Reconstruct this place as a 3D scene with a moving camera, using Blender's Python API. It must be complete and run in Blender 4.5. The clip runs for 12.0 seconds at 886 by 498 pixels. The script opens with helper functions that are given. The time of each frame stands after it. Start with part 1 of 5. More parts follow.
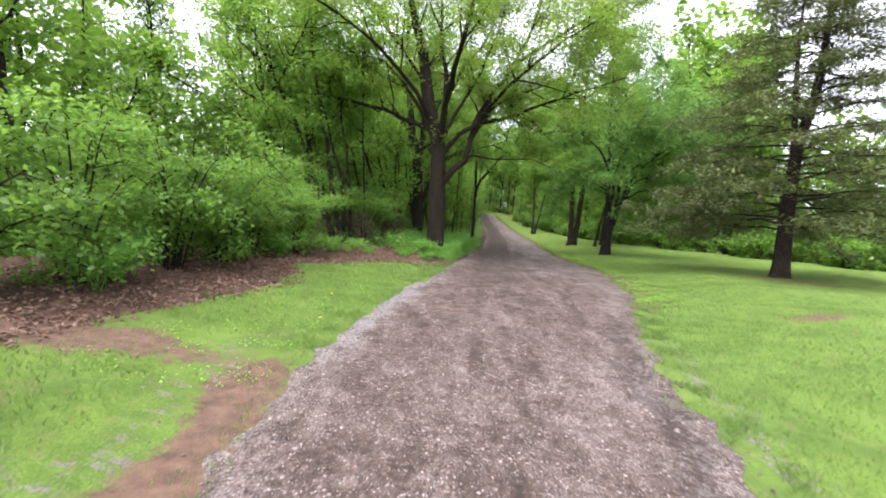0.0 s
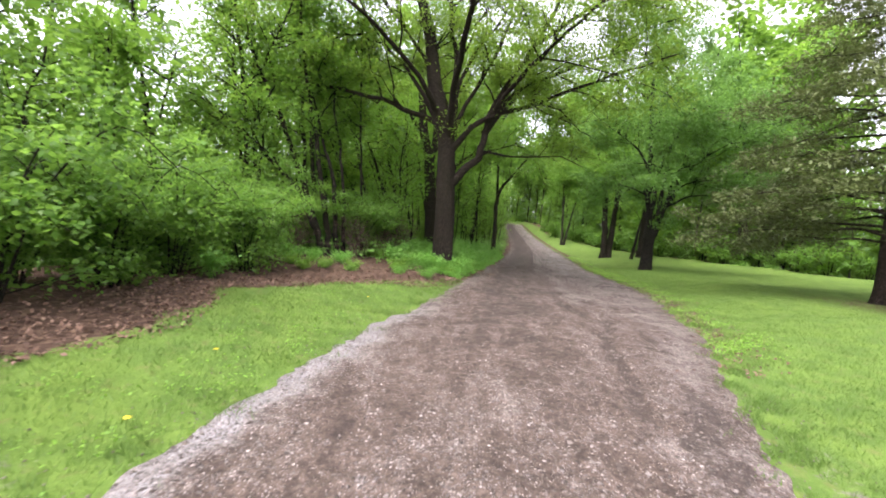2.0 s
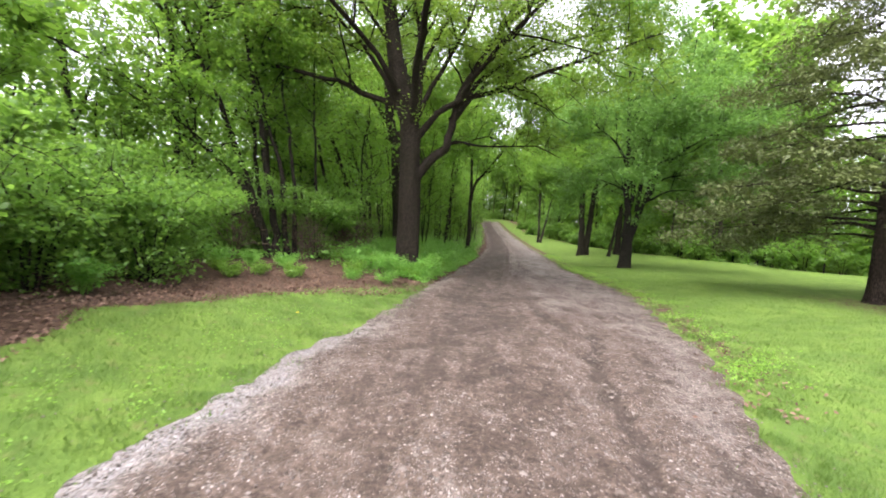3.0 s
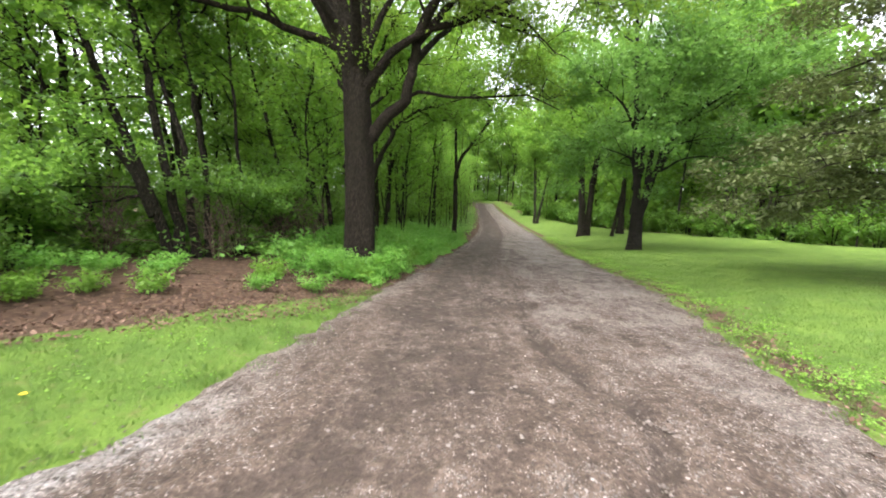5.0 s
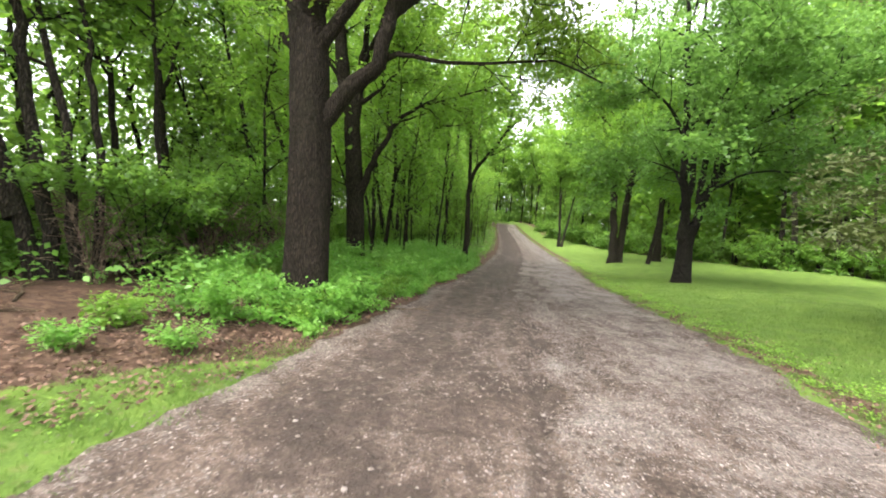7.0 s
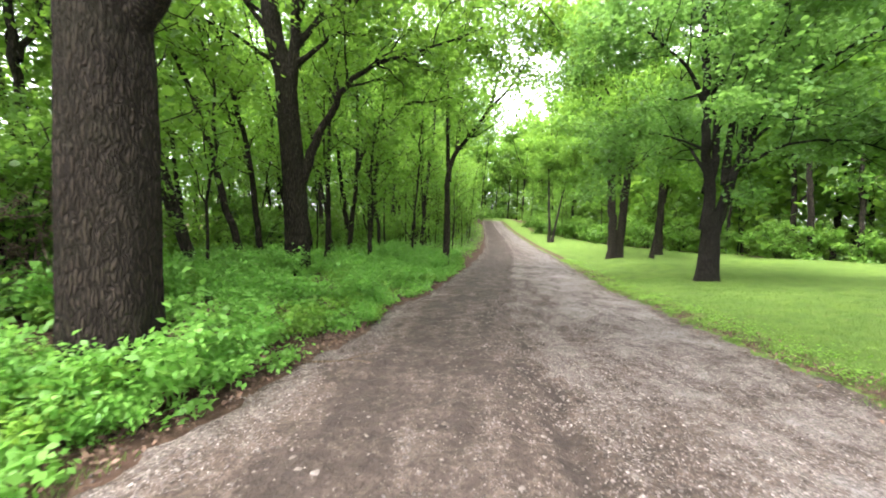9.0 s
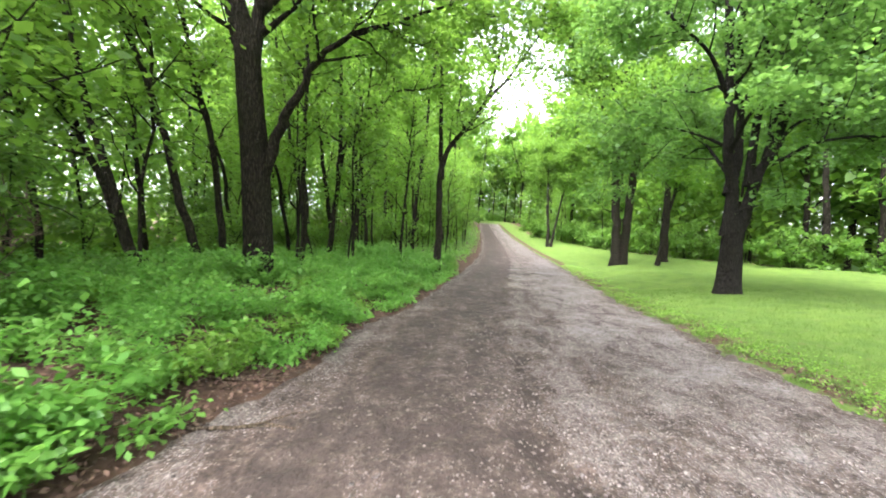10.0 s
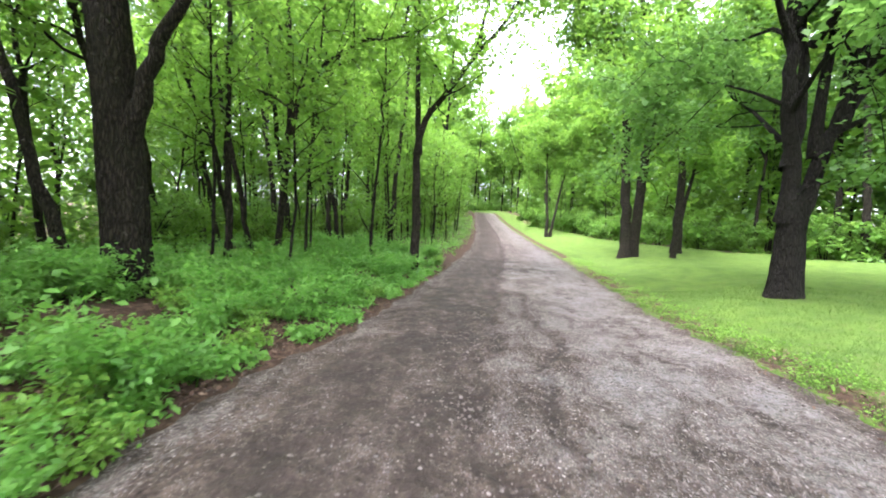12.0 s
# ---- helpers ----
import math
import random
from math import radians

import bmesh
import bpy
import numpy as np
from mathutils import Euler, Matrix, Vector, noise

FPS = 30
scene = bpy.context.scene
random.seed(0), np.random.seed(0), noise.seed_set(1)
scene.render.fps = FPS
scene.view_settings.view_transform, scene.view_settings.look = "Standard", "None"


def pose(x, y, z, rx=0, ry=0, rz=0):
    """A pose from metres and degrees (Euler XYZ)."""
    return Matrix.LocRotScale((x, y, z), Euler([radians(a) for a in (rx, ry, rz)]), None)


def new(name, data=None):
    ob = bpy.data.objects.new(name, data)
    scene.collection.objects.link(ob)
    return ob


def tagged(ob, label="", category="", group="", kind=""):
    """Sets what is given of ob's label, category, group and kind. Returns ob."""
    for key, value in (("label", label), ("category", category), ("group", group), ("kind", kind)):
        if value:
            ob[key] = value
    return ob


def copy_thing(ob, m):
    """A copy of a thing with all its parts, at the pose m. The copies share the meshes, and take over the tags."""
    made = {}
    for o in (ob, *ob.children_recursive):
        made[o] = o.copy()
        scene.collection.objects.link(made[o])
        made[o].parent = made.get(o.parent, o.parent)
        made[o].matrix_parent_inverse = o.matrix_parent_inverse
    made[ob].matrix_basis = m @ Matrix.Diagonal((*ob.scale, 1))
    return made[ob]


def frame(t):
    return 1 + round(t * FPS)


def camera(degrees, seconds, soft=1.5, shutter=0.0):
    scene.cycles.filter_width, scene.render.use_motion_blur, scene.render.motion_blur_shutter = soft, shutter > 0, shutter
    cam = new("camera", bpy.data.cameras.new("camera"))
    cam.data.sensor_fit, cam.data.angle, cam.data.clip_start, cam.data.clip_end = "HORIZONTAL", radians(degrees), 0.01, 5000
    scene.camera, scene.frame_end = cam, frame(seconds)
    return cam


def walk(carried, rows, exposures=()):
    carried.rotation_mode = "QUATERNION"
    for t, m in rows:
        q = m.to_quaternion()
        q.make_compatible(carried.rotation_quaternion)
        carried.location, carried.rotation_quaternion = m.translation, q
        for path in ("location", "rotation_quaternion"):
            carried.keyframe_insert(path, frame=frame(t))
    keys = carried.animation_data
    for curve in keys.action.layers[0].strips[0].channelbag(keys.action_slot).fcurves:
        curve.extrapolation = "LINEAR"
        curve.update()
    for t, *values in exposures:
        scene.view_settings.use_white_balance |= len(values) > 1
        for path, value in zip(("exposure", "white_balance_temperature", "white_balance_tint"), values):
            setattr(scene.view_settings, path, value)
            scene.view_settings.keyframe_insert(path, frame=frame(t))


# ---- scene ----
cam = camera(94.5, 12.0, soft=1.9, shutter=0.3)
METRES, EYE, TILT, LEAN, TURN = 18.8, 1.5, 0.0, 0.0, 0.0
ROWS = [
    (0.0, 0.0, 0.0, 0.0, 0.26, -3.25, -4.66),
    (0.5, 0.0072, 0.0357, 0.0016, 2.88, -2.51, -4.73),
    (1.0, 0.0165, 0.0713, 0.0019, 3.02, -2.41, -4.88),
    (1.5, 0.0264, 0.1109, 0.003, 5.27, -2.97, -4.91),
    (2.0, 0.0347, 0.149, 0.0039, 4.15, -2.21, -4.86),
    (2.5, 0.0428, 0.1897, 0.005, 4.71, -2.41, -4.68),
    (3.0, 0.052, 0.2292, 0.0059, 1.1, -2.21, -4.35),
    (5.0, 0.0909, 0.4021, 0.0064, 0.6, -4.4, -2.33),
    (5.5, 0.099, 0.4429, 0.0069, 0.1, -2.59, -2.25),
    (6.0, 0.1083, 0.4862, 0.0073, 1.95, -0.79, -2.88),
    (6.5, 0.1164, 0.5262, 0.0057, 1.49, -0.74, -3.89),
    (7.0, 0.1236, 0.5683, 0.0052, 3.79, -1.8, -4.16),
    (9.0, 0.136, 0.7424, 0.0052, 1.91, -1.79, -2.05),
    (9.5, 0.14, 0.7856, 0.0056, 2.3, -1.68, -2.28),
    (10.0, 0.1455, 0.8262, 0.006, 1.5, -1.41, -2.93),
    (10.5, 0.1519, 0.8652, 0.0065, 4.88, -2.81, -4.04),
    (11.0, 0.1581, 0.9039, 0.0063, 1.6, -3.53, -4.02),
    (11.5, 0.1652, 0.9431, 0.0068, 1.96, -3.82, -3.06),
    (12.0, 0.1729, 0.9827, 0.0068, 1.12, -2.77, -2.66),
]
EXPOSURES = [(0.0, 1.82, 6250, 24), (3.0, 1.98, 6450, 21), (5.55, 2.12, 6500, 14), (5.85, 2.18, 7400, 24), (6.2, 2.27, 7300, 22), (6.6, 2.3, 6700, 15), (7.3, 2.34, 6600, 15), (9.0, 2.7, 6400, 16), (12.0, 2.98, 5950, 21)]
walk(cam, [(t, pose(0, 0, EYE, TILT, LEAN, TURN) @ pose(METRES * x, METRES * y, METRES * z, 90 + pitch, roll, yaw)) for t, x, y, z, yaw, pitch, roll in ROWS], EXPOSURES)

# ---- light: an overcast afternoon ----
SUN_ELEVATION, SUN_TURN = 58, 215
world = bpy.data.worlds.new("overcast_sky")
scene.world = world
world.use_nodes = True
wn, wl = world.node_tree.nodes, world.node_tree.links
sky = wn.new("ShaderNodeTexSky")
sky.sky_type, sky.sun_disc = "NISHITA", False
sky.sun_elevation, sky.sun_rotation = radians(SUN_ELEVATION), radians(SUN_TURN)
sky.air_density, sky.dust_density, sky.ozone_density = 1.0, 4.0, 1.0
grey = wn.new("ShaderNodeHueSaturation")
grey.inputs["Saturation"].default_value = 0.22
grey.inputs["Value"].default_value = 1.6
wl.new(sky.outputs[0], grey.inputs["Color"])
wl.new(grey.outputs[0], wn["Background"].inputs["Color"])
wn["Background"].inputs["Strength"].default_value = 0.15
sun = new("sun", bpy.data.lights.new("sun", "SUN"))
sun.data.energy, sun.data.angle, sun.data.color = 0.6, radians(40), (1.0, 0.97, 0.92)
sun.matrix_world = pose(0, 0, 40, 90 - SUN_ELEVATION, 0, 180 - SUN_TURN)


# ---- materials ----
def material(name):
    m = bpy.data.materials.new(name)
    m.use_nodes = True
    return m, m.node_tree.nodes, m.node_tree.links, m.node_tree.nodes["Principled BSDF"]


def noise_node(n, l, vector, scale, detail=4, rough=0.55):
    t = n.new("ShaderNodeTexNoise")
    t.inputs["Scale"].default_value, t.inputs["Detail"].default_value, t.inputs["Roughness"].default_value = scale, detail, rough
    l.new(vector, t.inputs["Vector"])
    return t.outputs["Fac"]


def ramp(n, l, fac, stops):
    r = n.new("ShaderNodeValToRGB")
    while len(r.color_ramp.elements) < len(stops):
        r.color_ramp.elements.new(0.5)
    for e, (p, c) in zip(r.color_ramp.elements, stops):
        e.position, e.color = p, (*c, 1)
    l.new(fac, r.inputs["Fac"])
    return r.outputs["Color"]


def mix(n, l, fac, a, b, kind="MIX"):
    m = n.new("ShaderNodeMix")
    m.data_type, m.blend_type = "RGBA", kind
    for socket, value in ((m.inputs[0], fac), (m.inputs[6], a), (m.inputs[7], b)):
        if isinstance(value, (int, float)):
            socket.default_value = value
        elif isinstance(value, tuple):
            socket.default_value = (*value, 1)
        else:
            l.new(value, socket)
    return m.outputs[2]


def calc(n, l, op, a, b=0.0, clamp=False):
    m = n.new("ShaderNodeMath")
    m.operation, m.use_clamp = op, clamp
    for socket, value in zip(m.inputs, (a, b)):
        if isinstance(value, (int, float)):
            socket.default_value = value
        else:
            l.new(value, socket)
    return m.outputs[0]


def attribute(n, name):
    a = n.new("ShaderNodeAttribute")
    a.attribute_name = name
    return a.outputs["Fac"]


def bump(n, l, height, strength, distance, bsdf):
    b = n.new("ShaderNodeBump")
    b.inputs["Strength"].default_value, b.inputs["Distance"].default_value = strength, distance
    l.new(height, b.inputs["Height"])
    l.new(b.outputs[0], bsdf.inputs["Normal"])


def place(n):
    return n.new("ShaderNodeTexCoord").outputs["Object"]


def leaf_material(name, dark, light, glow, gloss=0.5, through_share=0.45):
    """A leaf: varied blade by blade, part of the light passing through it."""
    m, n, l, b = material(name)
    rnd = n.new("ShaderNodeNewGeometry").outputs["Random Per Island"]
    clump = noise_node(n, l, place(n), 0.5, 2)
    own = n.new("ShaderNodeObjectInfo").outputs["Random"]
    fac = calc(n, l, "ADD", calc(n, l, "MULTIPLY", rnd, 0.5), calc(n, l, "MULTIPLY", clump, 0.45))
    fac = calc(n, l, "ADD", fac, calc(n, l, "MULTIPLY", calc(n, l, "SUBTRACT", own, 0.5), 0.4))
    col = ramp(n, l, fac, [(0.1, dark), (0.85, light)])
    l.new(col, b.inputs["Base Color"])
    b.inputs["Roughness"].default_value = gloss
    b.inputs["Specular IOR Level"].default_value = 0.35
    tr = n.new("ShaderNodeBsdfTranslucent")
    l.new(mix(n, l, 0.5, col, glow), tr.inputs["Color"])
    mx = n.new("ShaderNodeMixShader")
    mx.inputs[0].default_value = through_share
    l.new(b.outputs[0], mx.inputs[1])
    l.new(tr.outputs[0], mx.inputs[2])
    l.new(mx.outputs[0], n["Material Output"].inputs["Surface"])
    return m


OAK_LEAF = leaf_material("oak_leaf", (0.06, 0.125, 0.014), (0.13, 0.23, 0.03), (0.3, 0.46, 0.05), 0.5, 0.52)
WOOD_LEAF = leaf_material("woodland_leaf", (0.05, 0.125, 0.016), (0.125, 0.255, 0.035), (0.3, 0.52, 0.06), 0.5, 0.58)
MAPLE_LEAF = leaf_material("maple_leaf", (0.045, 0.115, 0.024), (0.11, 0.22, 0.048), (0.24, 0.45, 0.08), 0.45, 0.55)
SHRUB_LEAF = leaf_material("shrub_leaf", (0.055, 0.13, 0.02), (0.13, 0.26, 0.045), (0.27, 0.48, 0.06), 0.45, 0.58)
CEDAR_LEAF = leaf_material("cedar_leaf", (0.04, 0.06, 0.018), (0.1, 0.125, 0.04), (0.12, 0.16, 0.04), 0.6, 0.3)
WEED_LEAF = leaf_material("weed_leaf", (0.065, 0.19, 0.026), (0.18, 0.385, 0.07), (0.31, 0.6, 0.1), 0.42, 0.52)
LIME_LEAF = leaf_material("lime_leaf", (0.1, 0.22, 0.028), (0.18, 0.34, 0.045), (0.26, 0.44, 0.06))
GRASS_BLADE = leaf_material("grass_blade", (0.055, 0.115, 0.02), (0.12, 0.205, 0.04), (0.17, 0.28, 0.045))


def bark_material(name, dark, light, lichen, ridge, flecks=0.5):
    """Long broken plates between dark furrows, with lichen flecks and mossy stains."""
    m, n, l, b = material(name)
    p = place(n)
    mp = n.new("ShaderNodeMapping")
    mp.inputs["Scale"].default_value = (ridge, ridge, ridge * 0.16)
    warp = n.new("ShaderNodeTexNoise")
    warp.inputs["Scale"].default_value, warp.inputs["Detail"].default_value = 5.0, 3
    l.new(p, warp.inputs["Vector"])
    shift = n.new("ShaderNodeVectorMath")
    shift.operation = "MULTIPLY_ADD"
    shift.inputs[1].default_value = (0.09, 0.09, 0.3)
    l.new(warp.outputs["Color"], shift.inputs[0])
    l.new(p, shift.inputs[2])
    l.new(shift.outputs[0], mp.inputs["Vector"])
    plates = n.new("ShaderNodeTexVoronoi")
    plates.feature = "DISTANCE_TO_EDGE"
    plates.inputs["Scale"].default_value = 1.0
    l.new(mp.outputs[0], plates.inputs["Vector"])
    fur = noise_node(n, l, mp.outputs[0], 1.0, 5, 0.65)
    fine = noise_node(n, l, p, 75, 4, 0.7)
    crest = calc(n, l, "MULTIPLY", plates.outputs["Distance"], 3.6, True)
    relief = calc(n, l, "ADD", calc(n, l, "MULTIPLY", crest, 0.75), calc(n, l, "MULTIPLY", fur, 0.6))
    col = ramp(n, l, calc(n, l, "ADD", calc(n, l, "MULTIPLY", relief, 0.7), calc(n, l, "MULTIPLY", fine, 0.35)), [(0.3, dark), (0.55, tuple((a + c) * 0.42 for a, c in zip(dark, light))), (0.85, light)])
    spot = ramp(n, l, noise_node(n, l, p, 11, 5, 0.75), [(0.6, (0, 0, 0)), (0.68, (1, 1, 1))])
    col = mix(n, l, calc(n, l, "MULTIPLY", spot, flecks), col, lichen)
    moss = ramp(n, l, noise_node(n, l, p, 1.6, 4), [(0.45, (0, 0, 0)), (0.7, (0.45, 0.45, 0.45))])
    col = mix(n, l, moss, col, tuple(c * k for c, k in zip(light, (0.5, 0.62, 0.42))))
    l.new(col, b.inputs["Base Color"])
    b.inputs["Roughness"].default_value = 0.92
    b.inputs["Specular IOR Level"].default_value = 0.12
    bump(n, l, calc(n, l, "ADD", relief, calc(n, l, "MULTIPLY", fine, 0.3)), 1.0, 0.05, b)
    return m


OAK_BARK = bark_material("oak_bark", (0.008, 0.006, 0.0045), (0.038, 0.03, 0.0215), (0.07, 0.064, 0.048), 36, 0.4)
WOOD_BARK = bark_material("woodland_bark", (0.005, 0.0045, 0.0035), (0.036, 0.03, 0.021), (0.12, 0.125, 0.09), 24, 0.45)
MAPLE_BARK = bark_material("maple_bark", (0.004, 0.0036, 0.003), (0.024, 0.021, 0.017), (0.05, 0.052, 0.04), 26, 0.3)
CEDAR_BARK = bark_material("cedar_bark", (0.008, 0.006, 0.005), (0.042, 0.031, 0.024), (0.06, 0.055, 0.043), 30, 0.3)
DEAD_WOOD = bark_material("dead_wood", (0.05, 0.038, 0.026), (0.22, 0.165, 0.115), (0.2, 0.17, 0.13), 30)


def ground_material():
    m, n, l, b = material("meadow_and_forest_floor")
    p = place(n)
    fine, mid, broad = noise_node(n, l, p, 55, 4, 0.7), noise_node(n, l, p, 7, 4), noise_node(n, l, p, 0.7, 3)
    grass = ramp(n, l, fine, [(0.3, (0.05, 0.1, 0.018)), (0.55, (0.1, 0.172, 0.034)), (0.75, (0.16, 0.225, 0.06))])
    grass = mix(n, l, calc(n, l, "MULTIPLY", broad, 0.55), grass, (0.12, 0.175, 0.02))
    grass = mix(n, l, ramp(n, l, noise_node(n, l, p, 1.7, 5, 0.7), [(0.42, (0, 0, 0)), (0.62, (0.65, 0.65, 0.65))]), grass, (0.045, 0.09, 0.016))
    thin = ramp(n, l, mid, [(0.56, (0, 0, 0)), (0.72, (1, 1, 1))])
    grass = mix(n, l, calc(n, l, "MULTIPLY", thin, 0.5), grass, (0.14, 0.125, 0.055))
    vor = n.new("ShaderNodeTexVoronoi")
    vor.inputs["Scale"].default_value = 16
    l.new(p, vor.inputs["Vector"])
    litter = ramp(n, l, vor.outputs["Color"], [(0.1, (0.03, 0.018, 0.012)), (0.5, (0.075, 0.043, 0.028)), (0.9, (0.15, 0.098, 0.066))])
    litter = mix(n, l, mid, litter, (0.06, 0.038, 0.026))
    clay = ramp(n, l, mid, [(0.3, (0.05, 0.03, 0.02)), (0.5, (0.11, 0.066, 0.042)), (0.7, (0.17, 0.108, 0.07))])
    clay = mix(n, l, calc(n, l, "MULTIPLY", fine, 0.7), clay, (0.13, 0.095, 0.07))
    ash = ramp(n, l, fine, [(0.3, (0.08, 0.068, 0.055)), (0.7, (0.23, 0.21, 0.19))])

    def mask(name, amount=0.7):
        grain = calc(n, l, "SUBTRACT", noise_node(n, l, p, 9, 5, 0.7), 0.5)
        v = calc(n, l, "ADD", attribute(n, name), calc(n, l, "MULTIPLY", grain, amount * 2))
        return calc(n, l, "MULTIPLY", calc(n, l, "SUBTRACT", v, 0.4), 5.0, True)

    col = mix(n, l, mask("litter"), grass, litter)
    col = mix(n, l, mask("clay"), col, clay)
    col = mix(n, l, mask("gravelly"), col, ash)
    l.new(col, b.inputs["Base Color"])
    b.inputs["Roughness"].default_value = 0.95
    b.inputs["Specular IOR Level"].default_value = 0.15
    bump(n, l, calc(n, l, "ADD", fine, mid), 0.7, 0.03, b)
    return m


def road_material():
    """Damp brown soil with crushed stone pressed into it, thickest along the edges and between the wheel ruts."""
    m, n, l, b = material("road_gravel")
    p = place(n)
    mid, broad, streak = noise_node(n, l, p, 3.4, 5, 0.65), noise_node(n, l, p, 0.9, 4, 0.6), n.new("ShaderNodeMapping")
    streak.inputs["Scale"].default_value = (5.0, 0.8, 1.0)
    l.new(p, streak.inputs["Vector"])
    drag = noise_node(n, l, streak.outputs[0], 1.0, 3)
    grain = calc(n, l, "ADD", calc(n, l, "MULTIPLY", calc(n, l, "SUBTRACT", mid, 0.5), 1.5), calc(n, l, "MULTIPLY", calc(n, l, "SUBTRACT", broad, 0.5), 1.6))
    grain = calc(n, l, "ADD", grain, calc(n, l, "MULTIPLY", calc(n, l, "SUBTRACT", drag, 0.5), 1.0))
    grain = calc(n, l, "ADD", grain, calc(n, l, "MULTIPLY", calc(n, l, "SUBTRACT", noise_node(n, l, p, 10, 4, 0.65), 0.5), 1.3))
    damp, chalk = attribute(n, "damp"), attribute(n, "chalk")
    dense = calc(n, l, "ADD", calc(n, l, "SUBTRACT", calc(n, l, "MULTIPLY", chalk, 0.75), calc(n, l, "MULTIPLY", damp, 0.4)), calc(n, l, "ADD", calc(n, l, "MULTIPLY", grain, 0.85), 0.42), True)
    soil = ramp(n, l, calc(n, l, "ADD", noise_node(n, l, p, 26, 5, 0.75), calc(n, l, "MULTIPLY", grain, 0.25)), [(0.3, (0.02, 0.0145, 0.011)), (0.5, (0.064, 0.046, 0.035)), (0.75, (0.148, 0.113, 0.091))])
    dust = ramp(n, l, noise_node(n, l, p, 40, 4, 0.7), [(0.35, (0.07, 0.057, 0.049)), (0.65, (0.285, 0.238, 0.207))])
    col = mix(n, l, calc(n, l, "MULTIPLY", calc(n, l, "SUBTRACT", dense, 0.45), 1.7, True), soil, dust)
    white = ramp(n, l, noise_node(n, l, p, 45, 4, 0.75), [(0.3, (0.13, 0.122, 0.12)), (0.7, (0.36, 0.35, 0.345))])
    col = mix(n, l, calc(n, l, "MULTIPLY", calc(n, l, "SUBTRACT", calc(n, l, "ADD", chalk, calc(n, l, "MULTIPLY", grain, 0.6)), 0.62), 2.5, True), col, white)
    relief = mid
    for scale, share in ((95, 0.9), (52, 0.75), (30, 0.32)):
        v = n.new("ShaderNodeTexVoronoi")
        v.inputs["Scale"].default_value = scale
        l.new(p, v.inputs["Vector"])
        sep = n.new("ShaderNodeSeparateColor")
        l.new(v.outputs["Color"], sep.inputs[0])
        here = calc(n, l, "LESS_THAN", sep.outputs[0], calc(n, l, "MULTIPLY", dense, share))
        bead = calc(n, l, "MULTIPLY", calc(n, l, "SUBTRACT", 0.52, v.outputs["Distance"]), 6.0, True)
        on = calc(n, l, "MULTIPLY", here, bead)
        tone = ramp(n, l, sep.outputs[1], [(0.0, (0.05, 0.04, 0.033)), (0.5, (0.17, 0.15, 0.137)), (0.85, (0.285, 0.245, 0.22)), (1.0, (0.4, 0.36, 0.332))])
        col = mix(n, l, on, col, tone)
        relief = calc(n, l, "ADD", relief, calc(n, l, "MULTIPLY", on, 12.0 / scale))
    mud = calc(n, l, "MULTIPLY", calc(n, l, "SUBTRACT", calc(n, l, "SUBTRACT", damp, calc(n, l, "MULTIPLY", grain, 0.35)), 0.72), 2.6, True)
    col = mix(n, l, calc(n, l, "MULTIPLY", mud, 0.75), col, (0.028, 0.021, 0.017))
    l.new(col, b.inputs["Base Color"])
    b.inputs["Roughness"].default_value = 0.8
    b.inputs["Specular IOR Level"].default_value = 0.25
    bump(n, l, relief, 1.0, 0.075, b)
    return m


def speckled(name, colours, rough=0.9):
    m, n, l, b = material(name)
    rnd = n.new("ShaderNodeNewGeometry").outputs["Random Per Island"]
    col = ramp(n, l, rnd, [(i / max(1, len(colours) - 1), c) for i, c in enumerate(colours)])
    col = mix(n, l, calc(n, l, "MULTIPLY", noise_node(n, l, place(n), 70, 3), 0.35), col, (0.16, 0.13, 0.11))
    l.new(col, b.inputs["Base Color"])
    b.inputs["Roughness"].default_value = rough
    b.inputs["Specular IOR Level"].default_value = 0.25
    return m


GROUND, ROAD = ground_material(), road_material()
STONE = speckled("crushed_stone", [(0.045, 0.036, 0.03), (0.075, 0.061, 0.052), (0.105, 0.087, 0.076), (0.145, 0.122, 0.107), (0.21, 0.186, 0.168)])
CLOD = speckled("damp_earth", [(0.03, 0.023, 0.018), (0.06, 0.047, 0.038), (0.1, 0.083, 0.07), (0.14, 0.12, 0.105), (0.19, 0.17, 0.155)])
LITTER = speckled("dry_leaf", [(0.05, 0.026, 0.016), (0.1, 0.053, 0.033), (0.14, 0.08, 0.05), (0.2, 0.13, 0.09)])
PETAL = speckled("yellow_petal", [(0.75, 0.55, 0.02), (0.85, 0.68, 0.03)])
# aerial haze is painted into the ridge's blue-green colour
HILL = speckled("haze_tinted_hill", [(0.1, 0.16, 0.2), (0.12, 0.19, 0.23)])


# ---- meshes ----
def mesh_from(name, verts, faces, mat, smooth=False):
    """verts (n, 3) and faces (m, k) as arrays."""
    verts, faces = np.asarray(verts, np.float32), np.asarray(faces, np.int32)
    me = bpy.data.meshes.new(name)
    me.vertices.add(len(verts))
    me.vertices.foreach_set("co", verts.ravel())
    me.loops.add(faces.size)
    me.loops.foreach_set("vertex_index", faces.ravel())
    me.polygons.add(len(faces))
    me.polygons.foreach_set("loop_start", np.arange(0, faces.size, faces.shape[1], dtype=np.int32))
    me.update(calc_edges=True)
    if smooth:
        me.polygons.foreach_set("use_smooth", np.ones(len(faces), bool))
    me.materials.append(mat)
    return me


def part(name, me, parent, label=""):
    ob = new(name, me)
    ob.parent = parent
    return tagged(ob, label) if label else ob


